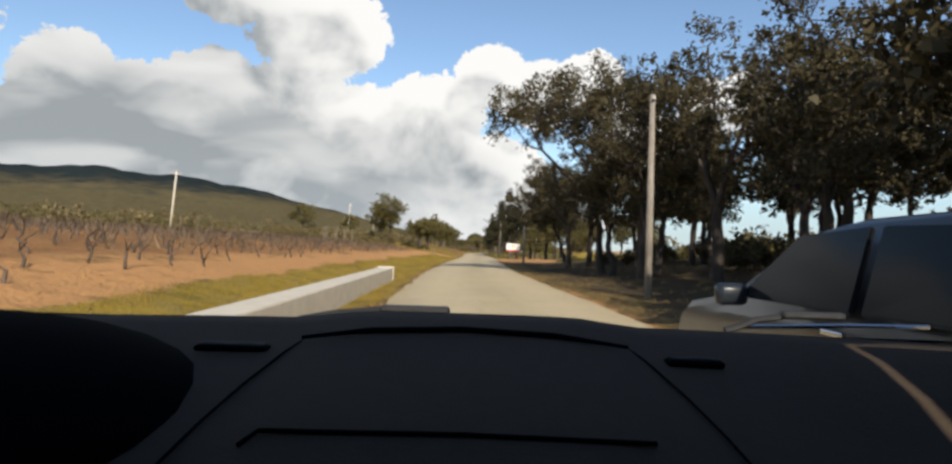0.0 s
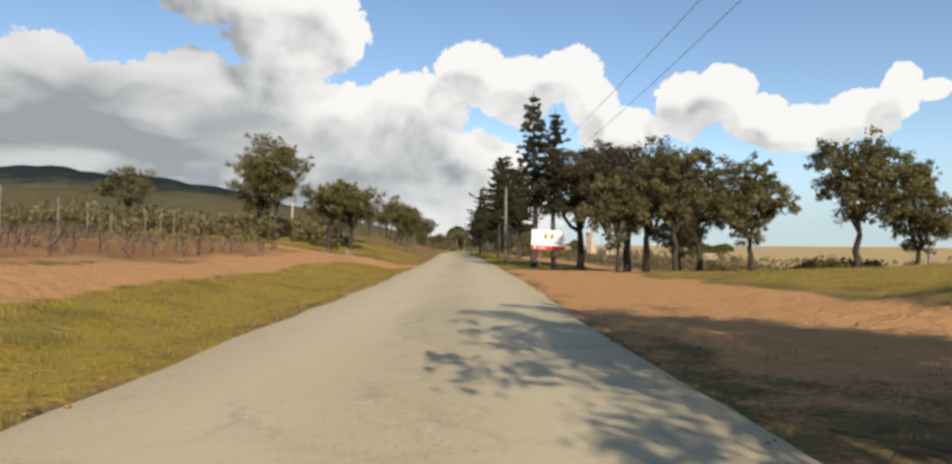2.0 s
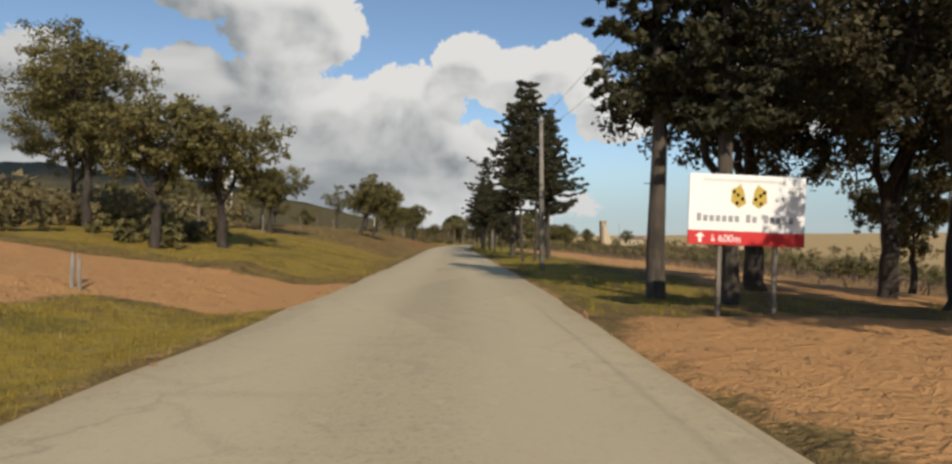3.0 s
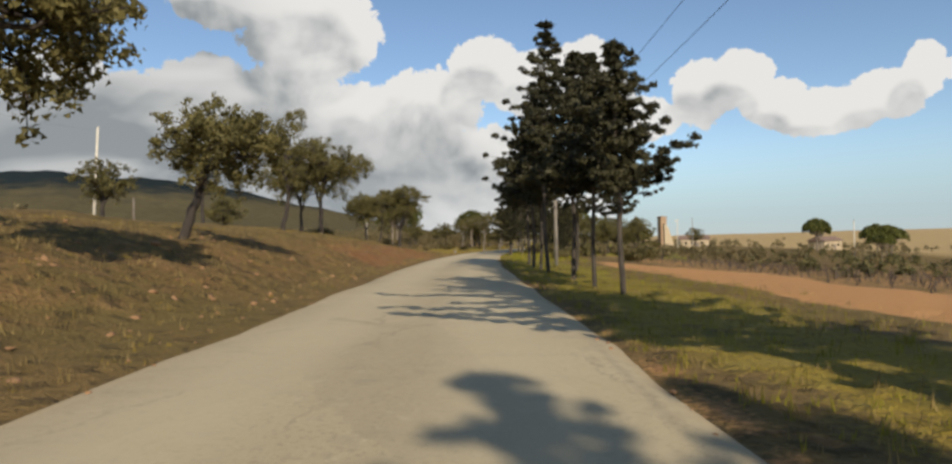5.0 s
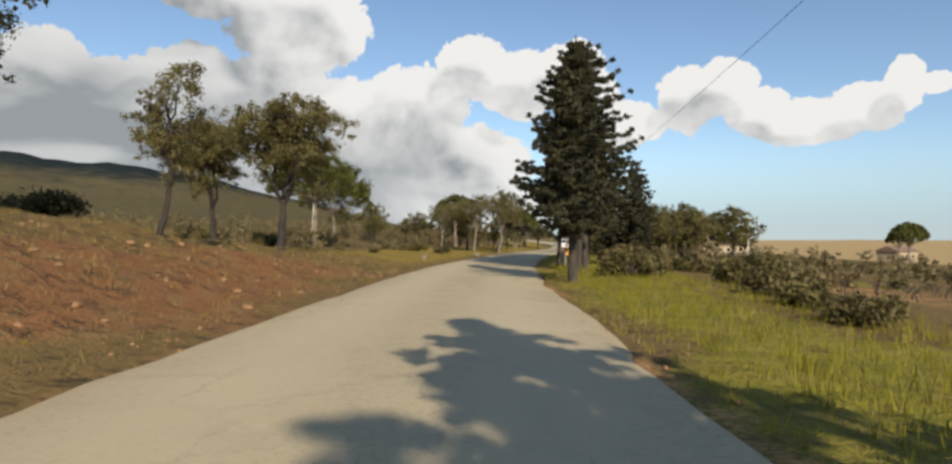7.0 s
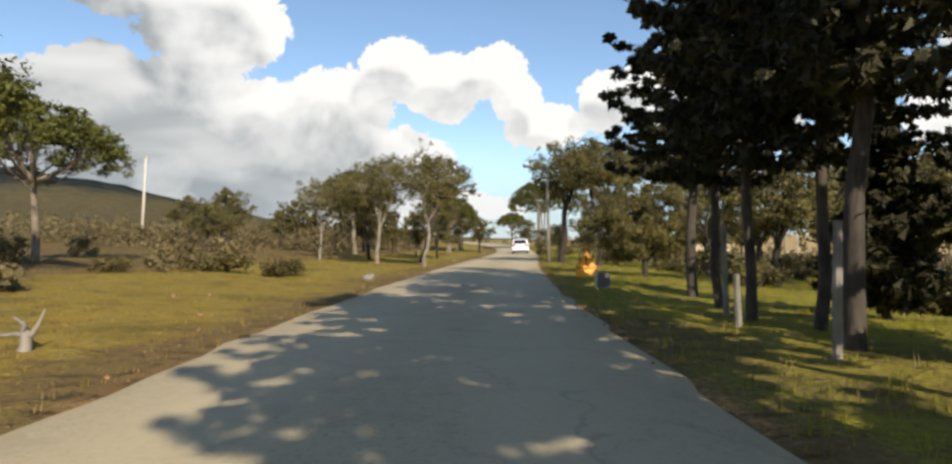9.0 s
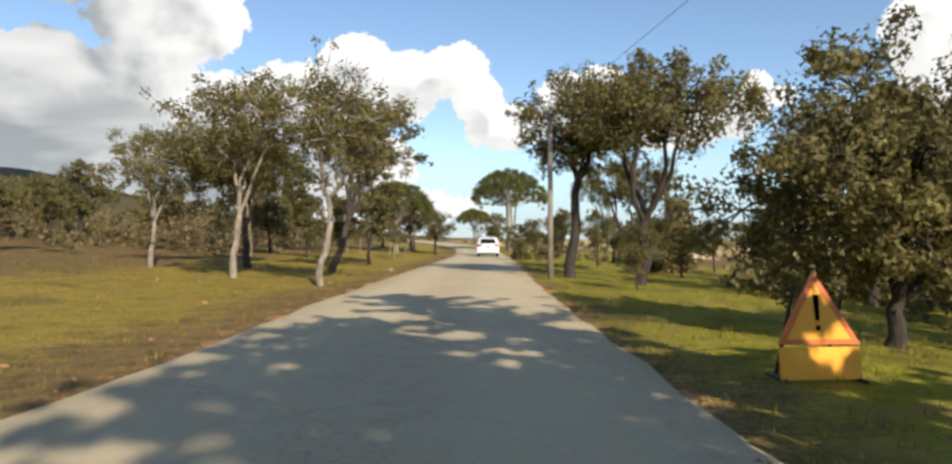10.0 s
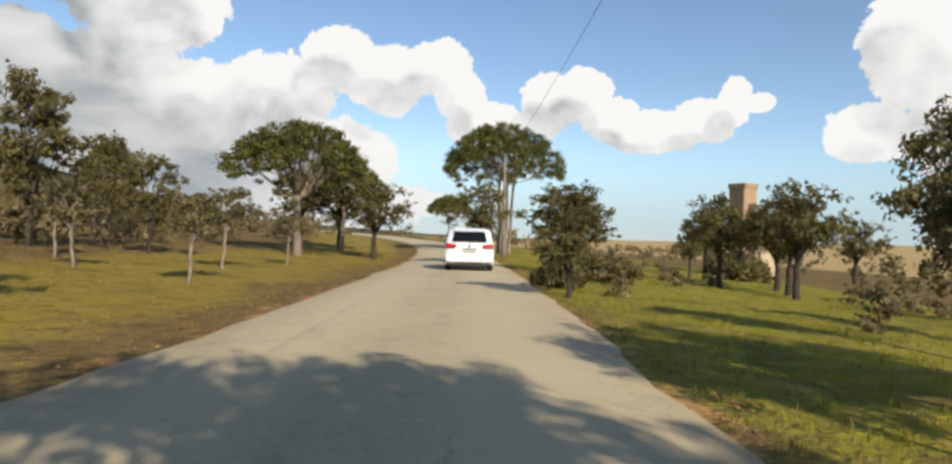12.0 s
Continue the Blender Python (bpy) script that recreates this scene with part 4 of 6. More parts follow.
    for x, y, s, turn, src in [(0.2, 250, 0.9, 30, n0), (3.4, 252.5, 0.8, 210, l4), (7.2, 262.0, 0.7, 60, n3), (0, 283, 0.9, 90, lf), (-12, 277, 1.0, 20, lf), (17.2, 291.4, 0.75, 100, lf),
                               (15.5, 299, 0.8, 200, lf), (-3.5, 268, 0.75, 140, lf), (2.5, 270.5, 0.65, 250, lf), (5.2, 265, 0.7, 300, n3), (3.4, 280.5, 1.15, 100, n3), (7.4, 281, 0.72, 15, n3), (5.0, 283.5, 0.85, 190, n3), (12.5, 305, 0.9, 75, lf), (-18, 285, 0.9, 10, lf), (-6, 274, 0.6, 50, lf), (-10, 267, 0.65, 140, lf), (-4, 289, 0.7, 200, lf), (2, 292, 0.7, 330, lf), (-9, 258, 0.6, 20, lf)]:
        again(src, x, y, s, turn, label="grey-green oak in the grass west of the road")
    for x, y, s, turn in [(11.0, 269.5, 0.85, 40), (6.0, 275.5, 0.95, 100), (3.2, 270.3, 0.9, 200), (9.0, 281, 1.0, 300), (12.8, 279.5, 0.8, 20), (7.8, 271.6, 0.9, 170), (0.5, 276, 1.0, 260)]:
        again(sp, x, y, s, turn)
    # --- east side, further on
    q3 = stand(oak(71, 6.3, 6.2, (0.2, 0), leaf=M_OLIVE, density=1.15, label="dense olive-green bushy oak on the verge", girth=0.15, fork=0.16, size=0.11, fill=60, low=0.06), 14.8, 231.0, 0.70)
    q1 = stand(oak(72, 8.4, 5.4, (0.9, 0.1), leaf=M_OLIVE, density=0.8, label="old oak with a thick dark trunk at the road edge", girth=0.17, fork=0.44, size=0.115, fill=22, low=0.46), 15.7, 246.4, 1.0)
    q2 = stand(oak(73, 7.8, 6.2, (0.4, 0.1), leaf=M_OLIVE, density=0.85, label="crooked oak on the green verge", girth=0.15, size=0.105, fill=16, low=0.52), 17.2, 243.6, 1.06)
    v1 = stand(oak(74, 3.5, 2.5, (0.1, 0), leaf=M_OLIVE, density=0.5, label="young oak on the green slope", girth=0.055, size=0.075, fill=18, low=0.28), 18.2, 255.9, 0.86, 0, 0.78)
    for x, y, s, turn, src, w in [(22.3, 259.6, 1.08, 80, v1, 0.85), (23.6, 252.2, 0.8, 30, v1, 1.3), (27.3, 259.8, 1.55, 10, v1, 0.85), (34.2, 266.2, 1.2, 130, v1, 1.0), (19.6, 266.8, 0.46, 160, n3, 1.45), (22, 285, 1.3, 300, v1, 1.1),
                                  (21.5, 238.5, 0.8, 20, q2, 1.0), (18.6, 228.0, 0.78, 40, lf, 1.0), (22.5, 229.5, 0.9, 130, lf, 1.0), (21.0, 224.0, 0.75, 220, lf, 1.0), (26.0, 241, 0.9, 300, lf, 1.0), (27, 230, 0.9, 10, lf, 1.0), (25.5, 246, 0.75, 110, lf, 1.0), (28.5, 237, 0.9, 200, lf, 1.0), (21.0, 252.3, 0.78, 200, q2, 0.95), (33, 258, 0.8, 0, lf, 1.0), (15.6, 240.6, 0.6, 120, v1, 0.9),
                                  (33.2, 275.6, 0.78, 60, lf, 0.85), (32.2, 279.3, 0.70, 150, lf, 0.85), (37.0, 281.5, 0.74, 250, lf, 0.9), (34.6, 277.8, 0.72, 20, lf, 0.8), (37.9, 291, 0.5, 30, lf, 0.8), (45.5, 296, 0.8, 90, lf, 1.0), (24.5, 279, 1.1, 190, v1, 1.0), (47, 303, 0.9, 33, lf, 1.0), (60, 300, 0.9, 70, lf, 1.0), (38, 310, 1.0, 15, lf, 1.0)]:
        again(src, x, y, s, turn, w, label="grey-green oak on the east slope")
    # --- shrubs
    b1 = stand(shrub(81, 1.15, 2.0, label="rounded rusty-green shrub in the dry grass"), -1.6, 232.0)
    b2 = stand(shrub(82, 0.9, 1.5, M_OLIVE, "low grey-green shrub on the dry grass"), -3.6, 234.5)
    for x, y, s, turn, src in [(0.6, 231.0, 0.8, 40, b1), (-4.8, 229.5, 0.7, 100, b1), (-12, 236, 1.1, 0, b1), (8.8, 183, 0.7, 30, b1), (9.6, 186, 0.9, 120, b2), (11, 190, 1.0, 200, b1),
                               (8.2, 195.5, 1.3, 60, b2), (9.4, 199, 1.5, 150, b1), (13, 196, 1.8, 260, b2), (15, 183, 1.4, 20, b1), (23, 255, 1.3, 70, b2), (26, 258, 1.5, 150, b1), (20.5, 270, 1.0, 10, b2), (23.5, 273, 1.1, 95, b1),
                               (22.6, 95.5, 2.0, 40, b2), (25.0, 97.0, 2.2, 10, b1), (29.0, 95.0, 2.0, 100, b2), (35, 120, 2.2, 0, b2), (40, 126, 2.4, 60, b1), (47, 118, 2.0, 120, b2), (31, 131, 1.8, 170, b1), (55, 140, 2.2, 0, b2), (43, 152, 2.0, 80, b1), (-13, 196, 1.4, 20, b1), (-8, 207, 1.2, 200, b2),
                               (-15, 214, 1.5, 100, b1), (-20, 226, 1.6, 10, b2), (16.5, 226, 1.2, 90, b2), (17.5, 219, 1.5, 10, b1), (15.5, 209, 1.4, 200, b2), (45, 296, 2.2, 0, b2), (48, 300, 2.4, 90, b1), (43, 292, 2.0, 200, b2), (50, 304, 2.2, 30, b1)]:
        again(src, x, y, s, turn)
    # these shrubs share the east oaks' shade-darkened leaf colour
    b3 = stand(shrub(83, 1.4, 2.4, M_OAK_SHADED, "dark low shrub under the roadside oaks"), 11.5, 44)
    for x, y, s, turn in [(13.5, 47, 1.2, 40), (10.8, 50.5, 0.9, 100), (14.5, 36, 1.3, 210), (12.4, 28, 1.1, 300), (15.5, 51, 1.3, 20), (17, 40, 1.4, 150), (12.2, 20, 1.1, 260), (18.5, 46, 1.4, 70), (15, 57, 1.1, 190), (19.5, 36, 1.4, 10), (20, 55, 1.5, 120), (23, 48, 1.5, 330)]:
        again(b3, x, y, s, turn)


build_trees()

# ------------------------------------------------------------------ things
M_WHITEPAINT = plain("white_car_paint", (0.78, 0.79, 0.80), 0.25, 0, 0.03, 3, 0, 0.6)
M_GREYPAINT = plain("dark_grey_car_paint", (0.016, 0.020, 0.026), 0.32, 0.0, 0.10, 3, 0, 0.3, 0.3)
M_SILVER = plain("silver_car_paint", (0.30, 0.31, 0.32), 0.30, 0.5, 0.06, 3, 0, 0.6)
M_GLASS = plain("tinted_car_glass", (0.008, 0.010, 0.012), 0.10, 0, 0.2, 2, 0, 0, 0.09)
M_TYRE = plain("tyre_rubber", (0.018, 0.018, 0.018), 0.85, 0, 0.3, 12, 0.3)
M_RIM = plain("alloy", (0.42, 0.43, 0.44), 0.35, 0.9, 0.1)
M_PLASTIC = plain("black_plastic", (0.020, 0.020, 0.021), 0.6, 0, 0.25, 20, 0.2)
M_RED = plain("red_lamp_glass", (0.42, 0.012, 0.012), 0.2, 0, 0.25, 9)
M_CHROME = plain("chrome", (0.62, 0.62, 0.62), 0.15, 1.0, 0.05)
M_PLATE = plain("number_plate", (0.55, 0.55, 0.50), 0.5, 0, 0.05)
M_DASH = plain("dashboard_plastic", (0.066, 0.049, 0.035), 0.88, 0, 0.18, 60, 0.35, 0.0, 0.10)
M_DASHDARK = plain("dashboard_seam", (0.003, 0.003, 0.0035), 0.95, 0, 0.2, 6, 0, 0, 0.02)
M_CLOTH = plain("headliner", (0.20, 0.19, 0.175), 0.95, 0, 0.1, 40)
M_CONC = plain("concrete", (0.58, 0.52, 0.42), 0.9, 0, 0.22, 4, 0.5)
M_SLATE = plain("grey_slate", (0.13, 0.125, 0.12), 0.8, 0, 0.2, 8, 0.4)
M_ROCK = plain("grey_limestone", (0.25, 0.22, 0.18), 0.92, 0, 0.25, 5, 0.7)
M_STONE = plain("tower_stone", (0.36, 0.24, 0.145), 0.95, 0, 0.35, 2.2, 0.9)
M_CLOD = plain("earth_clods", (0.29, 0.160, 0.075), 0.95, 0, 0.4, 3, 0.8)
M_BOARD = plain("white_board", (0.80, 0.79, 0.76), 0.5, 0, 0.03, 4)
M_SIGNRED = plain("red_sign_band", (0.55, 0.022, 0.022), 0.45, 0, 0.08, 4)
M_LOGO = plain("ochre_emblem", (0.48, 0.33, 0.05), 0.6, 0, 0.35, 14)
M_LETTER = plain("grey_lettering", (0.30, 0.30, 0.31), 0.6)
M_PALEBAR = plain("faded_lettering", (0.66, 0.63, 0.57), 0.6)
M_YELLOW = plain("yellow_sign", (0.86, 0.37, 0.012), 0.5, 0, 0.15, 8)
M_ORANGE = plain("orange_sign_border", (0.60, 0.13, 0.012), 0.45, 0, 0.15, 8)
M_WOOD = bark_material("grey_post_wood", (0.10, 0.08, 0.06), (0.27, 0.225, 0.18))
M_VINE = bark_material("vine_wood", (0.040, 0.027, 0.019), (0.15, 0.104, 0.072))
M_WIRE = plain("cable", (0.03, 0.03, 0.032), 0.6)
M_ROOF = plain("roof_tiles", (0.21, 0.135, 0.095), 0.9, 0, 0.3, 5, 0.6)
M_RENDERED = plain("rendered_wall", (0.46, 0.36, 0.23), 0.9, 0, 0.12, 3, 0.3)


def part(name, bm, mat, parent=None, label="", smooth=False, at=None):
    me = bpy.data.meshes.new(name)
    bm.normal_update()
    bm.to_mesh(me)
    bm.free()
    me.materials.append(mat)
    if smooth:
        me.polygons.foreach_set("use_smooth", [True] * len(me.polygons))
    ob = new(name, me)
    ob.parent = parent
    if at is not None:
        ob.matrix_basis = at
    if label:
        ob["label"] = label
    return ob


def box(sx, sy, sz, at=None, bevel=0.0, seg=2):
    bm = bmesh.new()
    bmesh.ops.create_cube(bm, size=1.0, matrix=(at or Matrix()) @ Matrix.Diagonal((sx, sy, sz, 1)))
    if bevel:
        bmesh.ops.bevel(bm, geom=bm.edges[:], offset=bevel, segments=seg, affect="EDGES", profile=0.5)
    return bm


def rod(points, radii, sides=8, cap=True):
    V, F = tube(np.array(points, float), np.broadcast_to(np.asarray(radii, float), (len(points),)), sides)
    bm = bmesh.new()
    vs = [bm.verts.new(v) for v in V]
    for f in F:
        bm.faces.new([vs[i] for i in f])
    if cap:
        bm.faces.new(vs[:sides])
        bm.faces.new(vs[-sides:])
    bmesh.ops.recalc_face_normals(bm, faces=bm.faces[:])
    return bm


def prism(outline, depth, at=None):
    """An outline in x and z, extruded along y."""
    bm = bmesh.new()
    a = [bm.verts.new((x, -depth / 2, z)) for x, z in outline]
    b = [bm.verts.new((x, depth / 2, z)) for x, z in outline]
    bm.faces.new(a)
    bm.faces.new(b[::-1])
    for i in range(len(a)):
        j = (i + 1) % len(a)
        bm.faces.new((a[j], a[i], b[i], b[j]))
    bmesh.ops.recalc_face_normals(bm, faces=bm.faces[:])
    if at is not None:
        bmesh.ops.transform(bm, matrix=at, verts=bm.verts)
    return bm


def add(bm, other):
    """Put a second bmesh into the first."""
    me = bpy.data.meshes.new("tmp")
    other.to_mesh(me)
    other.free()
    bm.from_mesh(me)
    bpy.data.meshes.remove(me)
    return bm


# ---- vehicles: built nose to +y, wheels on z = 0


def car_shell(outline, width, belt, tuck=0.86, slices=9):
    """A car's body from its side outline (y, z): rounded across, narrowing above the belt line."""
    bm = bmesh.new()
    cy = sum(p[0] for p in outline) / len(outline)
    rows = []
    for k in range(slices):
        u = -1 + 2 * k / (slices - 1)
        x = math.copysign(abs(u) ** 0.75, u) * width / 2
        e = abs(u) ** 5
        ring = []
        for y, z in outline:
            s = 1 - (1 - tuck) * max(0, (z - belt) / 0.6) ** 0.9
            yy = cy + (y - cy) * (1 - 0.035 * e - 0.02 * u * u)
            zz = z - 0.05 * e * (z > belt + 0.3) - 0.012 * u * u * (z > belt + 0.3)
            ring.append(bm.verts.new((x * s, yy, zz)))
        rows.append(ring)
    n = len(outline)
    for a, b in zip(rows, rows[1:]):
        for i in range(n):
            j = (i + 1) % n
            bm.faces.new((a[i], a[j], b[j], b[i]))
    bm.faces.new(rows[0][::-1])
    bm.faces.new(rows[-1])
    bmesh.ops.recalc_face_normals(bm, faces=bm.faces[:])
    return bm


def wheel(parent, x, y, r=0.33, w=0.22):
    side = math.copysign(1, x)
    t = bmesh.new()
    prof = [(r * 0.62, -w / 2), (r * 0.92, -w / 2), (r, -w / 2 + 0.03), (r, w / 2 - 0.03), (r * 0.92, w / 2), (r * 0.62, w / 2)]
    n = 24
    rings = [[t.verts.new((xx, rr * math.cos(a * 2 * math.pi / n), rr * math.sin(a * 2 * math.pi / n))) for rr, xx in prof] for a in range(n)]
    for i in range(n):
        for k in range(len(prof)):
            a, b, m = rings[i], rings[(i + 1) % n], (k + 1) % len(prof)
            t.faces.new((a[k], a[m], b[m], b[k]))
    bmesh.ops.recalc_face_normals(t, faces=t.faces[:])
    ty = part("tyre", t, M_TYRE, None, smooth=True)
    hub = new("wheel")
    hub.parent = parent
    hub.matrix_basis = pose(x, y, r)
    ty.parent = hub
    rim = rod([(side * (w / 2 - 0.035), 0, 0), (side * (w / 2 - 0.02), 0, 0)], [r * 0.62, r * 0.6], 20)
    for k in range(5):
        add(rim, box(0.03, r * 0.13, r * 0.56, pose(side * (w / 2 - 0.005), 0, 0, k * 72) @ Matrix.Translation((0, 0, r * 0.32)), 0.006, 1))
    part("rim", rim, M_RIM, hub)


def sheet(corners, thick, bevel=0.0):
    """A four-sided panel of some thickness from its outer corners."""
    a = [Vector(c) for c in corners]
    n = (a[1] - a[0]).cross(a[3] - a[0]).normalized() * thick
    bm = bmesh.new()
    v = [bm.verts.new(c) for c in a] + [bm.verts.new(c - n) for c in a]
    for f in ((0, 1, 2, 3), (7, 6, 5, 4), (0, 4, 5, 1), (1, 5, 6, 2), (2, 6, 7, 3), (3, 7, 4, 0)):
        bm.faces.new([v[i] for i in f])
    bmesh.ops.recalc_face_normals(bm, faces=bm.faces[:])
    if bevel:
        bmesh.ops.bevel(bm, geom=bm.edges[:], offset=bevel, segments=2, affect="EDGES")
    return bm


def people_carrier(m):
    root = new("people_carrier")
    body = [(-2.40, 0.32), (-2.44, 0.55), (-2.42, 0.80), (-2.40, 1.02), (-2.33, 1.12), (-2.10, 1.62), (-1.95, 1.69), (-1.2, 1.72), (-0.2, 1.70), (0.35, 1.62), (1.25, 1.08), (1.9, 0.98),
            (2.25, 0.84), (2.38, 0.62), (2.38, 0.36), (2.2, 0.26), (-2.2, 0.26)]
    part("body", car_shell(body, 1.90, 1.02), M_WHITEPAINT, root, "glossy white body", True)
    part("rear_window", sheet([(-0.68, -2.375, 1.17), (0.68, -2.375, 1.17), (0.60, -2.185, 1.55), (-0.60, -2.185, 1.55)], 0.03, 0.01), M_GLASS, root, "dark tinted rear window")
    for s in (-1, 1):
        lamp = sheet([(s * 0.93, -2.33, 0.90), (s * 0.52, -2.455, 0.92), (s * 0.50, -2.44, 1.05), (s * 0.90, -2.30, 1.10)][::s], 0.07, 0.015)
        part("tail_lamp", lamp, M_RED, root, "red tail lamp")
        part("side_window", sheet([(s * 0.955, -1.95, 1.08), (s * 0.955, 0.75, 1.08), (s * 0.845, 0.15, 1.56), (s * 0.845, -1.80, 1.58)][::-s], 0.03, 0.01), M_GLASS, root)
        mir = box(0.20, 0.11, 0.15, pose(s * 1.03, 0.82, 1.10), 0.04)
        part("wing_mirror", mir, M_WHITEPAINT, root, smooth=True)
        part("roof_rail", rod([(s * 0.70, -1.9, 1.70), (s * 0.71, -1.8, 1.75), (s * 0.71, 0.0, 1.75), (s * 0.70, 0.1, 1.70)], 0.018, 6), M_PLASTIC, root)
        part("exhaust_trim", box(0.30, 0.03, 0.05, pose(s * 0.62, -2.43, 0.36), 0.01), M_CHROME, root)
        for y in (-1.45, 1.45):
            wheel(root, s * 0.84, y)
    part("bumper", box(1.84, 0.16, 0.30, pose(0, -2.38, 0.52), 0.06), M_WHITEPAINT, root, "white rear bumper")
    part("bumper_skirt", box(1.70, 0.20, 0.16, pose(0, -2.33, 0.31), 0.03), M_PLASTIC, root, "black lower bumper skirt")
    part("number_plate", box(0.52, 0.02, 0.11, pose(0, -2.47, 0.80), 0.004), M_PLATE, root, "number plate with a plain dark bar")
    part("plate_bar", box(0.40, 0.008, 0.05, pose(0, -2.483, 0.80)), M_LETTER, root)
    part("tailgate_handle", box(0.62, 0.04, 0.04, pose(0, -2.455, 0.90), 0.012), M_CHROME, root)
    part("emblem", rod([(0, -2.46, 1.01), (0, -2.435, 1.01)], 0.05, 16), M_CHROME, root)
    part("rear_wiper", rod([(0.0, -2.40, 1.14), (0.22, -2.37, 1.20), (0.50, -2.37, 1.19)], 0.012, 6), M_PLASTIC, root)
    part("spoiler", sheet([(-0.62, -2.26, 1.60), (0.62, -2.26, 1.60), (0.62, -2.0, 1.70), (-0.62, -2.0, 1.70)], 0.04, 0.012), M_WHITEPAINT, root)
    root.matrix_basis = m
    tagged(root, "white people carrier with red tail lamps on the road", "car", "vehicles on the road")


def parked_estate(m):
    root = new("estate_car")
    body = [(-2.25, 0.34), (-2.30, 0.60), (-2.24, 0.92), (-2.0, 1.30), (-1.75, 1.44), (-0.9, 1.50), (-0.1, 1.49), (0.25, 1.44), (1.02, 1.02), (1.85, 0.90), (2.12, 0.76), (2.22, 0.56), (2.20, 0.32), (2.0, 0.24), (-2.0, 0.24)]
    part("body", car_shell(body, 1.78, 0.94), M_GREYPAINT, root, "dark grey-blue body", True)
    for s in (-1, 1):
        part("front_side_window", sheet([(s * 0.895, -0.42, 1.00), (s * 0.895, 0.80, 1.00), (s * 0.80, 0.22, 1.38), (s * 0.795, -0.42, 1.41)][::-s], 0.03, 0.01), M_GLASS, root)
        part("rear_side_window", sheet([(s * 0.895, -1.75, 1.02), (s * 0.895, -0.50, 1.00), (s * 0.795, -0.50, 1.41), (s * 0.80, -1.60, 1.38)][::-s], 0.03, 0.01), M_GLASS, root)
        part("headlamp", box(0.30, 0.34, 0.14, pose(s * 0.66, 1.98, 0.74, 0, 0, -s * 18), 0.04), M_CHROME, root, "clear headlamp", True)
        part("wing_mirror", box(0.20, 0.11, 0.14, pose(s * 1.0, 0.72, 1.02), 0.04), M_GREYPAINT, root, smooth=True)
        part("door_handle", box(0.03, 0.18, 0.03, pose(s * 0.90, -0.25, 0.90), 0.008), M_CHROME, root)
        for y in (-1.35, 1.35):
            wheel(root, s * 0.79, y, 0.31, 0.20)
    part("windscreen", sheet([(0.66, 1.02, 1.04), (-0.66, 1.02, 1.04), (-0.58, 0.34, 1.43), (0.58, 0.34, 1.43)], 0.03, 0.01), M_GLASS, root, "dark windscreen")
    part("bumper", box(1.66, 0.16, 0.26, pose(0, 2.14, 0.44), 0.05), M_GREYPAINT, root, smooth=True)
    root.matrix_basis = m
    tagged(root, "dark grey-blue estate car close to the road edge", "car", "vehicles on the road")


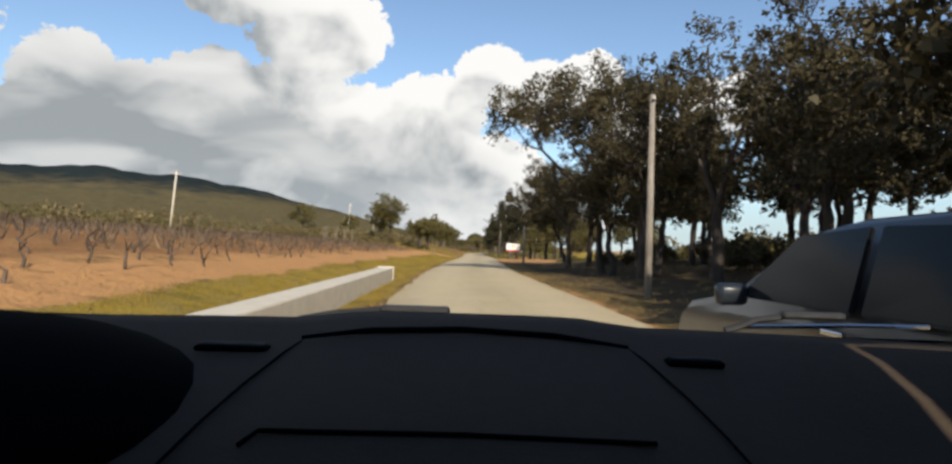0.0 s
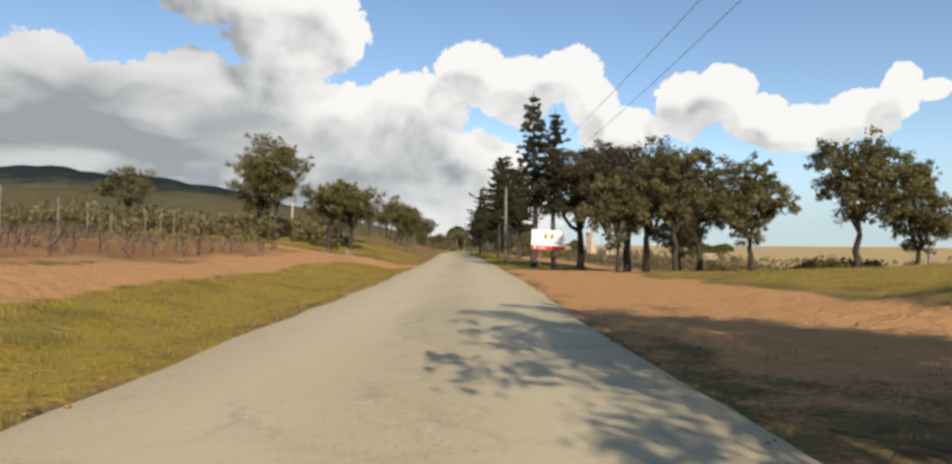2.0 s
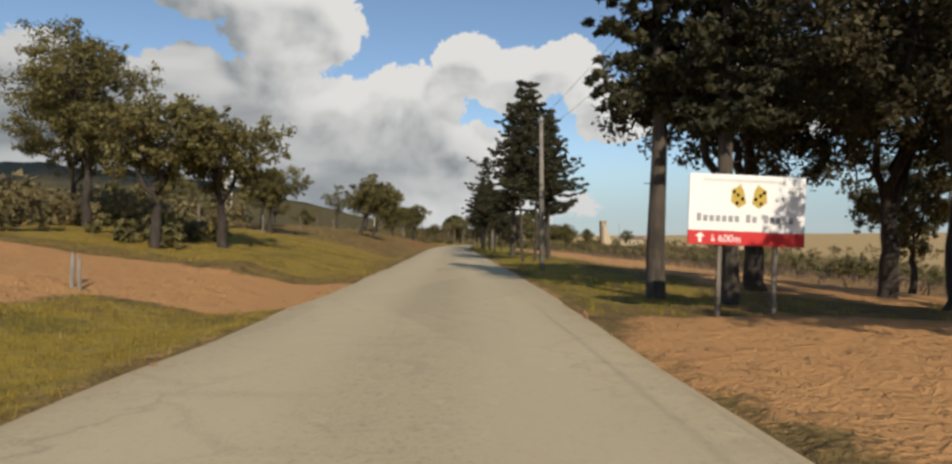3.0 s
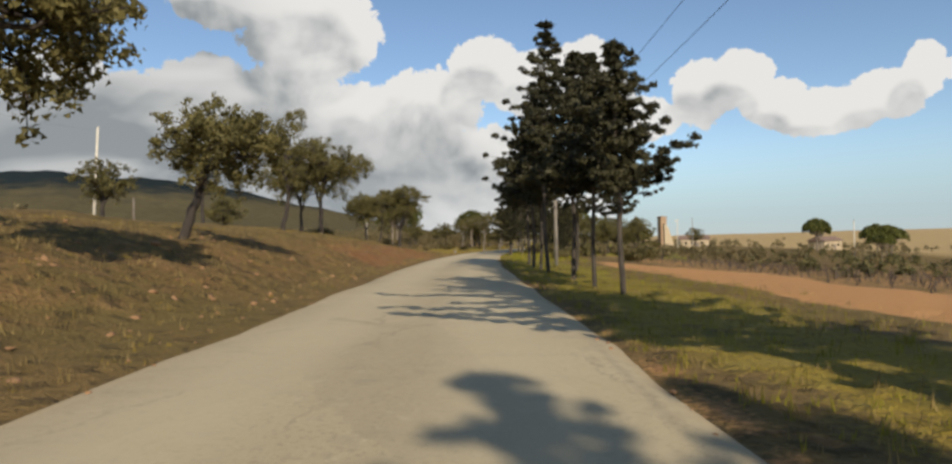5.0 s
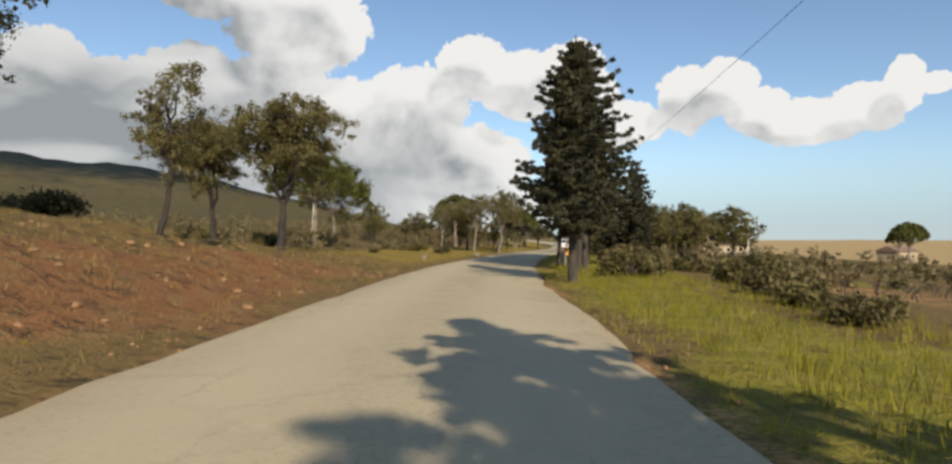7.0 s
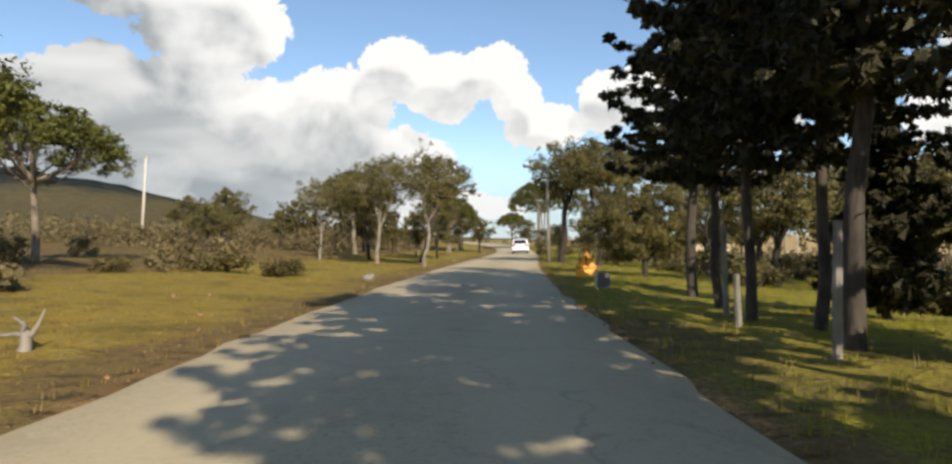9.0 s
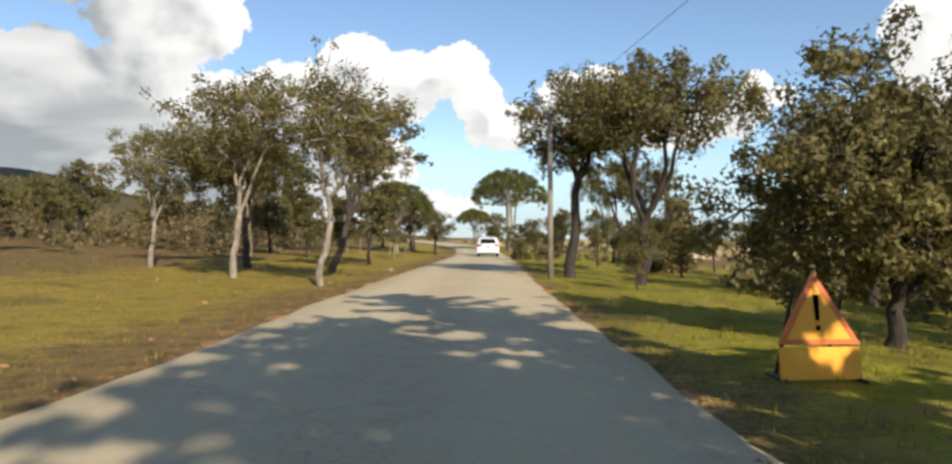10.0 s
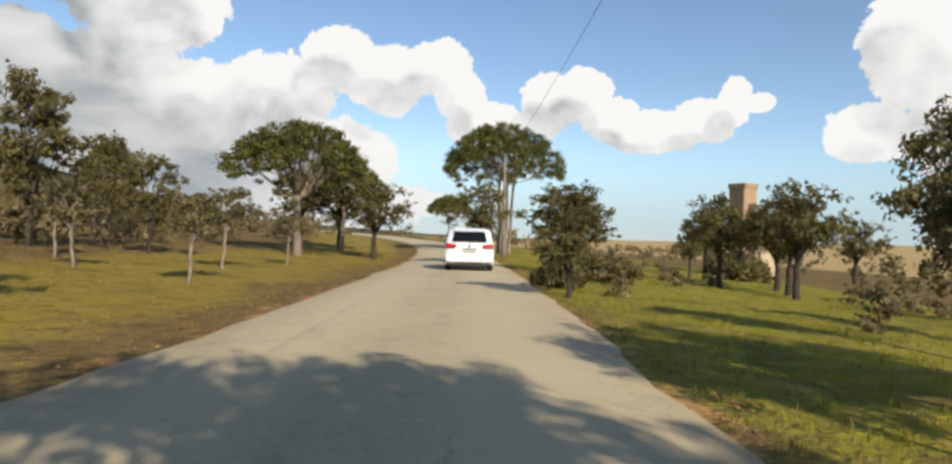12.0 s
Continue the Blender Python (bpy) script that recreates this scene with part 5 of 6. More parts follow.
def own_car():
    """The open car from which the drive begins: dashboard, wipers, shell. The windscreen has no pane."""
    root = new("hatchback")
    # dashboard: a padded shelf rising towards the windscreen
    bm = bmesh.new()
    ys = [0.10, 0.24, 0.34, 0.42, 0.50, 0.58, 0.66, 0.74, 0.80, 0.845]
    zs = [0.92, 1.045, 1.080, 1.095, 1.107, 1.119, 1.130, 1.142, 1.151, 1.156]
    xs = np.linspace(-0.74, 0.74, 41)
    rows = []
    for y, z in zip(ys, zs):
        row = []
        for x in xs:
            lift = 0.010 * max(0.0, 1 - (abs(x) / 0.20) ** 6) * min(1, max(0, (y - 0.3) / 0.2))
            bowl = 0.030 * math.exp(-(((x - 0.50) / 0.20) ** 4)) * math.exp(-(((y - 0.50) / 0.16) ** 4))
            row.append(bm.verts.new((x, y - 0.03 * (abs(x) / 0.74) ** 2 * (y > 0.6), z + lift - bowl - 0.012 * (x / 0.74) ** 2)))
        rows.append(row)
    for a, b in zip(rows, rows[1:]):
        for i in range(len(xs) - 1):
            bm.faces.new((a[i], a[i + 1], b[i + 1], b[i]))
    low = [[bm.verts.new((v.co.x, v.co.y, 0.80)) for v in r] for r in (rows[0], rows[-1])]
    for top, bot, flip in ((rows[0], low[0], 1), (rows[-1], low[1], 0)):
        for i in range(len(xs) - 1):
            q = (top[i + 1], top[i], bot[i], bot[i + 1])
            bm.faces.new(q if flip else q[::-1])
    bmesh.ops.recalc_face_normals(bm, faces=bm.faces[:])
    dash = part("dashboard", bm, M_DASH, root, "dark grey padded plastic dashboard", True)
    slot = [(-0.179, 0.70, 1.149), (-0.11, 0.735, 1.1545), (-0.006, 0.748, 1.157), (0.10, 0.735, 1.1545), (0.175, 0.70, 1.149)]
    part("demister_slot", rod(slot, [0.002, 0.0035, 0.0035, 0.0035, 0.002], 6), M_DASHDARK, dash, "black demister slot")
    for x0, x1, y0, y1 in ((-0.290, -0.212, 0.702, 0.690), (0.213, 0.274, 0.696, 0.684)):
        v = box(x1 - x0, 0.020, 0.006, pose((x0 + x1) / 2, (y0 + y1) / 2, 1.136), 0.002, 1)
        part("air_vent", v, M_DASHDARK, dash, "small black air vent")
        for k in range(3):
            part("vent_slat", box(x1 - x0 - 0.008, 0.002, 0.004, pose((x0 + x1) / 2, (y0 + y1) / 2 - 0.006 + k * 0.006, 1.1395)), M_PLASTIC, dash)
    for s in (-1, 1):
        seam = [(s * 0.172, 0.79, 1.151), (s * 0.190, 0.68, 1.137), (s * 0.199, 0.58, 1.123), (s * 0.203, 0.50, 1.111), (s * 0.203, 0.42, 1.099)]
        part("panel_seam", rod(seam, 0.0013, 6), M_DASHDARK, dash)
    part("pocket_seam", rod([(-0.158, 0.455, 1.108), (-0.150, 0.474, 1.113), (0, 0.476, 1.1138), (0.141, 0.472, 1.1125)], 0.002, 6), M_DASHDARK, dash)
    hood_ = bmesh.new()
    bmesh.ops.create_uvsphere(hood_, u_segments=28, v_segments=14, radius=1.0, matrix=pose(-0.475, 0.53, 1.085) @ Matrix.Diagonal((0.250, 0.30, 0.098, 1)))
    part("instrument_hood", hood_, M_DASHDARK, dash, "black rounded instrument hood", True)
    part("cowl", sheet([(-0.76, 0.83, 1.152), (0.76, 0.83, 1.152), (0.72, 1.02, 1.125), (-0.72, 1.02, 1.125)][::1], 0.05, 0.008), M_DASHDARK, root, "black scuttle under the windscreen")
    for pts, blade in (([(-0.26, 1.0, 1.133), (-0.20, 1.0, 1.146), (-0.13, 1.0, 1.152)], [(-0.136, 1.0, 1.158), (-0.028, 1.0, 1.150)]),
                       ([(0.40, 1.0, 1.136), (0.45, 1.0, 1.155), (0.50, 1.0, 1.163)], [(0.485, 1.0, 1.165), (0.585, 1.0, 1.162)])):
        w = part("wiper_arm", rod(pts, [0.006, 0.005, 0.005], 6), M_PLASTIC, root, "black wiper arm")
        part("wiper_blade", box(blade[1][0] - blade[0][0], 0.02, 0.012, pose((blade[0][0] + blade[1][0]) / 2, 1.0, (blade[0][2] + blade[1][2]) / 2), 0.004, 1), M_PLASTIC, w)
    part("trim_strip", rod([(0.44, 1.03, 1.140), (0.60, 1.03, 1.146), (0.74, 1.03, 1.148)], 0.004, 6), M_CHROME, root, "thin bright strip below the windscreen")
    # shell
    hood = bmesh.new()
    hx = np.linspace(-0.74, 0.74, 9)
    hr = []
    for y, z in ((1.03, 1.07), (1.25, 1.02), (1.45, 0.96), (1.65, 0.86), (1.75, 0.72), (1.80, 0.52), (1.78, 0.34)):
        hr.append([hood.verts.new((x, y - 0.10 * (x / 0.74) ** 2, z - 0.05 * (x / 0.74) ** 4)) for x in hx])
    for a, b in zip(hr, hr[1:]):
        for i in range(8):
            hood.faces.new((a[i], a[i + 1], b[i + 1], b[i]))
    bmesh.ops.solidify(hood, geom=hood.faces[:], thickness=0.02)
    part("bonnet", hood, M_SILVER, root, "grey bonnet and nose", True)
    for s in (-1, 1):
        part("flank", prism([(-2.15, 0.30), (1.70, 0.30), (1.74, 0.60), (1.55, 0.86), (1.0, 1.04), (-2.1, 1.02)], 0.06, pose(s * 0.79, 0, 0, 0, 0, 90)), M_SILVER, root, "grey car side with doors")
        part("front_pillar", rod([(s * 0.76, 1.00, 1.06), (s * 0.70, 0.62, 1.32), (s * 0.60, 0.16, 1.56)], 0.035, 8), M_SILVER, root)
        part("door_pillar", rod([(s * 0.78, -0.35, 1.0), (s * 0.64, -0.40, 1.56)], 0.04, 8), M_SILVER, root)
        part("rear_pillar", rod([(s * 0.78, -2.05, 1.0), (s * 0.62, -1.75, 1.54)], 0.06, 8), M_SILVER, root)
        # opaque side panes, out of view, added to keep daylight off the dashboard
        part("door_blind", sheet([(s * 0.775, -0.33, 1.02), (s * 0.775, 0.93, 1.05), (s * 0.625, 0.14, 1.53), (s * 0.640, -0.36, 1.54)][::-s], 0.012), M_GLASS, root, "opaque black side pane added to darken the cabin")
        part("rear_side_window", sheet([(s * 0.775, -2.0, 1.02), (s * 0.775, -0.39, 1.02), (s * 0.640, -0.44, 1.54), (s * 0.625, -1.72, 1.52)][::-s], 0.012), M_GLASS, root, "opaque black side pane added to darken the cabin")
        for y in (-1.45, 1.20):
            wheel(root, s * 0.70, y, 0.30, 0.18)
    part("roof", sheet([(-0.62, -1.85, 1.56), (0.62, -1.85, 1.56), (0.62, 0.16, 1.58), (-0.62, 0.16, 1.58)], 0.05, 0.012), M_SILVER, root, "grey roof")
    part("headlining", sheet([(-0.60, -1.80, 1.505), (0.60, -1.80, 1.505), (0.60, 0.12, 1.525), (-0.60, 0.12, 1.525)], 0.02), M_CLOTH, root, "beige headlining")
    part("tailgate", sheet([(-0.78, -2.12, 0.32), (0.78, -2.12, 0.32), (0.60, -1.84, 1.55), (-0.60, -1.84, 1.55)], 0.06, 0.01), M_SILVER, root)
    part("floor_pan", box(1.50, 3.7, 0.05, pose(0, -0.25, 0.30), 0.01, 1), M_PLASTIC, root)
    for x in (-0.38, 0.38):
        seat = box(0.48, 0.50, 0.20, pose(x, -0.45, 0.50), 0.06)
        add(seat, box(0.46, 0.16, 0.62, pose(x, -0.76, 0.88, -14), 0.06))
        part("seat", seat, M_DASH, root, smooth=True)
    root.matrix_basis = pose(0, 0, 0.0, 0, 0, 0)
    tagged(root, "small grey hatchback, windscreen open, with a dark plastic dashboard", "car", "vehicles on the road")


own_car()
parked_estate(pose(2.66, 3.35, 0.0, 0, 0, 0))
people_carrier(pose(20.2, 279.6, 0.02, 0, 0, -12.5))

# ---- poles and cables


def utility_pole(x, y, h, mat=M_POLE, arm=0.0, lean=0.0, turn=0.0, label="weathered wooden utility pole beside the road", r=0.092):
    root = new("utility_pole")
    part("shaft", rod([(0, 0, -0.4), (0, 0, h * 0.5), (0, 0, h)], [r * 1.15, r, r * 0.78], 12), mat, root, smooth=True)
    if arm:
        part("crossarm", box(arm, 0.09, 0.10, pose(0, 0.12, h - 0.35), 0.012, 1), mat, root)
        for k in (-1, 0, 1):
            part("insulator", rod([(k * arm * 0.42, 0.12, h - 0.30), (k * arm * 0.42, 0.12, h - 0.24), (k * arm * 0.42, 0.12, h - 0.16)], [0.02, 0.045, 0.03], 8), M_PLATE, root)
    else:
        part("bracket", box(0.06, 0.22, 0.05, pose(0, -0.05, h - 0.18), 0.01, 1), M_PLASTIC, root)
        part("insulator", rod([(0, -0.16, h - 0.16), (0, -0.16, h - 0.08)], [0.035, 0.025], 8), M_PLATE, root)
    root.matrix_basis = pose(x, y, gz(x, y), 0, lean, turn)
    return tagged(root, label, "utility pole", "utility poles")


EAST = [(4.9, 17.6, 5.6), (5.2, 62.4, 6.0), (5.1, 110.4, 6.2), (6.6, 167.6, 6.4), (14.55, 245.2, 6.0), (26.4, 295.7, 7.2)]
for x, y, h in EAST:
    utility_pole(x, y, h)
utility_pole(-41.0, 88, 8.4, M_CONC, 1.4, 4, label="pale concrete pole with a crossarm in the vineyard", r=0.13)
utility_pole(-52.0, 64, 6.6, M_POLE, 1.6, 2, 20, "grey pole with a wide crossarm in the field")
utility_pole(-38.6, 201.7, 12.0, M_CONC, 0, 3, label="tall pale pole standing in the scrub", r=0.15)
utility_pole(-23.1, 285.0, 10.0, M_CONC, 0, 3, label="tall pale pole standing in the scrub", r=0.14)
utility_pole(-24.0, 158.0, 7.5, M_CONC, 0, 0, label="pale pole beyond the vineyard", r=0.12)
utility_pole(44.4, 115.6, 10.0, M_POLE, 1.6, 0, 30, "dark pole with a crossarm on the east bank", 0.14)
utility_pole(43.6, 262.7, 6.8, M_CONC, 1.2, 0, 10, "concrete pole with a crossarm in the low field")
utility_pole(51.2, 276.0, 7.8, M_POLE, 0, 0, label="thin dark pole in the low field")
utility_pole(66.0, 240.0, 6.8, M_CONC, 0, 0, label="pale pole in the low field")
utility_pole(32.5, 318.0, 8.0, M_CONC, 0, 0, label="pale pole behind the umbrella pine")
utility_pole(10.6, 330.0, 8.5, M_CONC, 0, 0, label="pale pole beyond the trees")


def cable(a, b, sag, r=0.006):
    a, b = Vector(a), Vector(b)
    pts = []
    for k in range(17):
        t = k / 16
        p = a.lerp(b, t)
        p.z -= sag * 4 * t * (1 - t)
        pts.append(p)
    ob = part("overhead_cable", rod(pts, r, 5), M_WIRE)
    tagged(ob, "thin black overhead cable slung between utility poles", "cable", "overhead cables")


for (x0, y0, h0), (x1, y1, h1) in zip(EAST, EAST[1:]):
    z0, z1 = gz(x0, y0) + h0 - 0.1, gz(x1, y1) + h1 - 0.1
    cable((x0, y0 - 0.16, z0), (x1, y1 - 0.16, z1), 0.55)
    if y1 < 180:
        cable((x0 + 0.16, y0, z0 - 0.45), (x1 + 0.16, y1, z1 - 0.45), 0.75)
cable((-41, 88, gz(-41, 88) + 8.2), (-38.6, 201.7, gz(-38.6, 201.7) + 11.6), 1.2)

# ---- roadside board


def roadside_board():
    root = new("roadside_board")
    for x in (-0.42, 0.52):
        part("post", box(0.07, 0.07, 2.4, pose(x, 0.06, 0.95), 0.006, 1), M_WOOD, root, "grey wooden post")
    panel = part("panel", box(1.95, 0.03, 0.92, pose(0, 0, 1.86), 0.006, 1), M_BOARD, root, "white painted panel")
    redband = part("band", box(1.95, 0.034, 0.22, pose(0, 0, 1.285), 0.006, 1), M_SIGNRED, root, "red band with white lettering")
    for s in (-1, 1):
        em = prism([(s * 0.05, 1.86), (s * 0.17, 1.78), (s * 0.30, 1.88), (s * 0.29, 2.08), (s * 0.20, 2.12), (s * 0.15, 2.17), (s * 0.09, 2.06)][::s], 0.006, pose(0.02, -0.019, 0))
        part("emblem", em, M_LOGO, panel, "ochre emblem shape")
        for u, v in [(0.11, 1.93), (0.20, 1.86), (0.19, 1.99), (0.25, 2.04)]:
            part("spot", box(0.045, 0.006, 0.055, pose(0.02 + s * u, -0.0235, v, 0, 20)), M_DASHDARK, panel)
    x = -0.84
    for count in (7, 2, 5):      # the lettered name stands as plain bars
        for k in range(count):
            part("name_bar", box(0.070, 0.006, 0.10 if k else 0.13, pose(x + 0.035, -0.018, 1.60 + (0 if k else 0.015))), M_LETTER, panel)
            x += 0.105
        x += 0.085
    part("name_bar", box(1.30, 0.006, 0.045, pose(-0.1, -0.018, 2.225)), M_PALEBAR, panel)
    arrow = prism([(-0.86, 1.30), (-0.78, 1.37), (-0.70, 1.30), (-0.755, 1.30), (-0.755, 1.21), (-0.805, 1.21), (-0.805, 1.30)], 0.006, pose(0, -0.021, 0))
    part("arrow", arrow, M_BOARD, redband)
    cu = bpy.data.curves.new("lettering", "FONT")
    cu.body, cu.size, cu.extrude = "\u00e0 600m", 0.17, 0.003
    tmp = bpy.data.objects.new("lettering", cu)
    scene.collection.objects.link(tmp)
    me = bpy.data.meshes.new_from_object(tmp.evaluated_get(bpy.context.evaluated_depsgraph_get()))
    bpy.data.objects.remove(tmp)
    me.materials.clear()
    me.materials.append(M_BOARD)
    tx = new("lettering", me)
    tx.parent = redband
    tx.matrix_basis = pose(-0.60, -0.020, 1.225, 90)
    root.matrix_basis = pose(6.25, 95.0, gz(6.25, 95.0) - 0.02, 0, 2.4, 2)
    tagged(root, "white and red roadside board on two wooden posts", "sign")


roadside_board()


def warning_sign():
    root = new("warning_sign")
    tri = [(-0.40, 0.34), (0.40, 0.34), (0.0, 1.02)]
    part("border", prism(tri, 0.02, pose(0, 0, 0, -8)), M_ORANGE, root, "orange-red triangular border")
    part("face", prism([(-0.31, 0.385), (0.31, 0.385), (0.0, 0.915)], 0.02, pose(0, -0.006, 0, -8)), M_YELLOW, root, "amber triangular face")
    mark = prism([(-0.018, 0.56), (0.018, 0.56), (0.03, 0.80), (-0.03, 0.80)], 0.02, pose(0, -0.012, 0, -8))
    add(mark, prism([(-0.02, 0.47), (0.02, 0.47), (0.02, 0.515), (-0.02, 0.515)], 0.02, pose(0, -0.012, 0, -8)))
    part("exclamation_mark", mark, M_DASHDARK, root, "black exclamation mark")
    part("lower_panel", box(0.78, 0.02, 0.30, pose(0, 0.02, 0.165, -8), 0.004, 1), M_YELLOW, root, "amber lower panel")
    for s in (-1, 1):
        part("leg", box(0.03, 0.03, 0.95, pose(s * 0.24, 0.20, 0.44, 20), 0.004, 1), M_PLASTIC, root)
        part("foot", box(0.04, 0.42, 0.03, pose(s * 0.36, 0.10, 0.015), 0.004, 1), M_PLASTIC, root)
    root.matrix_basis = pose(11.6, 228.6, gz(11.6, 228.6), 0, 0, -8)
    tagged(root, "amber temporary warning triangle standing on the grass", "sign")


warning_sign()


def culvert():
    root = new("culvert_parapet")
    part("slab", box(0.55, 19.0, 0.76, pose(-3.02, 15.5, 0.06, 0, 0, 1.35), 0.03), M_CONC, root, "pale concrete parapet wall")
    part("end_wall", box(0.62, 0.26, 0.82, pose(-3.25, 25.1, 0.07, 0, 0, 4), 0.03), M_CONC, root)
    root.matrix_basis = pose(0, 0, 0)
    tagged(root, "low pale concrete culvert parapet in the grass verge", "culvert")


culvert()


def stone_tower():
    root = new("stone_tower")
    x, y = 53.6, 307.0
    h = 8.6
    bm = box(1.8, 1.8, h, pose(0, 0, h / 2 - 0.5), 0.06, 1)
    part("shaft", bm, M_STONE, root, "weathered ochre stone shaft")
    for k in range(4):
        a = k * 90
        part("parapet", box(1.92, 0.38, 0.5, pose(0, 0, 0, 0, 0, a) @ Matrix.Translation((0, 0.77, h - 0.3)), 0.05, 1), M_STONE, root)
    part("window", box(0.6, 0.1, 1.1, pose(0, -0.91, 5.5), 0.01, 1), M_DASHDARK, root, "dark narrow window")
    part("buttress", prism([(0, -0.5), (3.2, -0.5), (1.2, 5.4), (0, 6.6)], 0.9, pose(-0.3, -1.3, 0)), M_RENDERED, root, "pale broken wall leaning on the tower")
    root.matrix_basis = pose(x, y, gz(x, y), 0, 0, 14)
    tagged(root, "ruined stone tower with a broken pale wall", "tower")


stone_tower()


def farm_house(x, y, turn, s=1.0, label="low rendered farm house with a tiled roof"):
    root = new("farm_house")
    L, W, H = 11 * s, 6 * s, 3.2 * s
    part("wall", box(L, W, H + 0.6, pose(0, 0, H / 2 - 0.3)), M_RENDERED, root)
    roof = prism([(-W / 2 - 0.4, H - 0.05), (W / 2 + 0.4, H - 0.05), (0, H + 1.5 * s)], L + 0.8, pose(0, 0, 0.06, 0, 0, 90))
    part("roof", roof, M_ROOF, root, "low terracotta roof")
    for k in (-3.4, -1.0, 2.8):
        wn = part("window", box(0.9 * s, 0.06, 1.1 * s, pose(k * s, -W / 2 - 0.02, 1.7 * s)), M_GLASS, root)
        part("sill", box(1.1 * s, 0.12, 0.08, pose(k * s, -W / 2 - 0.04, 1.10 * s)), M_CONC, wn)
    part("door", box(1.0 * s, 0.06, 2.0 * s, pose(1.0 * s, -W / 2 - 0.02, 1.0 * s)), M_WOOD, root)
    root.matrix_basis = pose(x, y, gz(x, y), 0, 0, turn)
    tagged(root, label, "house", "farm houses")


farm_house(104, 318, 30, 0.8)
farm_house(70, 330, -12, 0.75)

# ---- small posts


def fence_post(x, y, h, r=0.05, mat=M_WOOD, label="weathered grey vineyard post", lean=0.0, group="vineyard posts"):
    ob = part("fence_post", rod([(0, 0, -0.2), (0, 0, h * 0.5), (0, 0, h)], [r, r * 0.95, r * 0.85], 7), mat)
    ob.matrix_basis = pose(x, y, gz(x, y), lean, lean * 0.6, x * 40)
    tagged(ob, label, "post", group)


rp = random.Random(5)
for k in range(14):
    fence_post(-15.5 - 0.6 * (k % 3) - (k // 3) * 0.9, 68 + k * 3.4, 1.5 + rp.random() * 0.5, lean=rp.uniform(-4, 4))
for k in range(9):
    fence_post(-27 - k * 1.3, 60 + k * 7.0, 1.6 + rp.random() * 0.4, lean=rp.uniform(-4, 4))
for x, y, h in [(-9.8, 146, 1.0), (-15.5, 166, 1.3), (-11.8, 119, 1.2), (-9.5, 122.5, 1.1), (-10.5, 136, 0.9)]:
    fence_post(x, y, h, 0.06, label="short pale post on the grass bank")
for x, y, h in [(7.75, 206.4, 0.75), (7.55, 205.9, 0.6), (8.05, 208.4, 0.9), (9.2, 212.6, 1.5), (10.35, 216.9, 1.6), (9.7, 215.4, 0.8)]:
    fence_post(x, y, h, 0.055, M_POLE, "weathered grey stump post under the conifers", rp.uniform(-3, 3), "stump posts")

fence_post(-5.5, 96.9, 0.62, 0.045, M_POLE, "short pale stake at the dirt track", 2.0, "track stakes")
fence_post(-5.3, 96.8, 0.60, 0.035, M_POLE, "short pale stake at the dirt track", -2.0, "track stakes")

marker = new("road_marker")
part("block", box(0.36, 0.14, 0.46, pose(0, 0, 0.19), 0.03), M_SLATE, marker, "grey marker block")
part("edge", box(0.05, 0.15, 0.54, pose(-0.195, 0, 0.20), 0.01, 1), M_CONC, marker, "pale edge strip")
marker.matrix_basis = pose(10.45, 223.6, gz(10.45, 223.6), 0, 0, -14)
tagged(marker, "squat grey marker block with a pale edge at the verge", "road marker")



def rock(x, y, size, seed, label):
    """A weathered, faceted field stone sunk a little into the grass."""
    bm = bmesh.new()
    bmesh.ops.create_icosphere(bm, subdivisions=3, radius=size)
    rng = np.random.default_rng(seed)
    cuts = rng.normal(0, 1, (9, 3))
    cuts /= np.linalg.norm(cuts, axis=1, keepdims=True)
    reach = size * rng.uniform(0.62, 0.92, 9)
    for v in bm.verts:
        for n, r in zip(cuts, reach):
            over = v.co.dot(Vector(n)) - r
            if over > 0:
                v.co -= Vector(n) * over * 0.9
        v.co *= 1 + 0.04 * rng.normal()
        v.co.z *= 0.75
    ob = part("rock", bm, M_ROCK)
    ob.matrix_basis = pose(x, y, gz(x, y) + size * 0.25, 0, 0, seed * 40)
    tagged(ob, label, "rock")


def dead_stump(x, y):
    rng = np.random.default_rng(77)
    parts_ = [tube(wobble(rng, (0, 0, -0.1), (0.04, 0.02, 0.26), 5, 0.02), np.array([0.10, 0.085, 0.075, 0.07, 0.05]), 8)]
    for tip in [(0.22, 0.05, 0.52), (-0.16, 0.04, 0.44), (0.05, -0.12, 0.40), (-0.30, -0.05, 0.22)]:
        parts_.append(tube(wobble(rng, (0.02, 0.0, 0.18), tip, 5, 0.03), np.linspace(0.05, 0.012, 5), 6))
    ob = mesh_object("dead_stump", *join(parts_), M_POLE)
    ob.matrix_basis = pose(x, y, gz(x, y))
    tagged(ob, "bleached dead stump with broken forks in the dry grass", "stump")


rock(3.83, 230.2, 0.26, 3, "pale grey field stone at the verge edge")
rock(9.5, 252.7, 0.13, 5, "small bleached stone in the green verge")
dead_stump(-0.2, 215.2)

# ------------------------------------------------------------------ stuff: vines, scrub, grass, stones


def scatter(n, s_range, d_range, seed, power=1.0):
    """Places by northing along the road and distance from it."""
    rng = np.random.default_rng(seed)
    s = rng.uniform(*s_range, n)
    d = d_range[0] + (d_range[1] - d_range[0]) * rng.random(n) ** power
    k = np.searchsorted(CENTRE[:, 1], s).clip(0, len(CENTRE) - 1)
    p = CENTRE[k] + TANG[k] * (s - CENTRE[k, 1])[:, None] + NORM[k] * d[:, None]
    return rng, p[:, 0], p[:, 1]


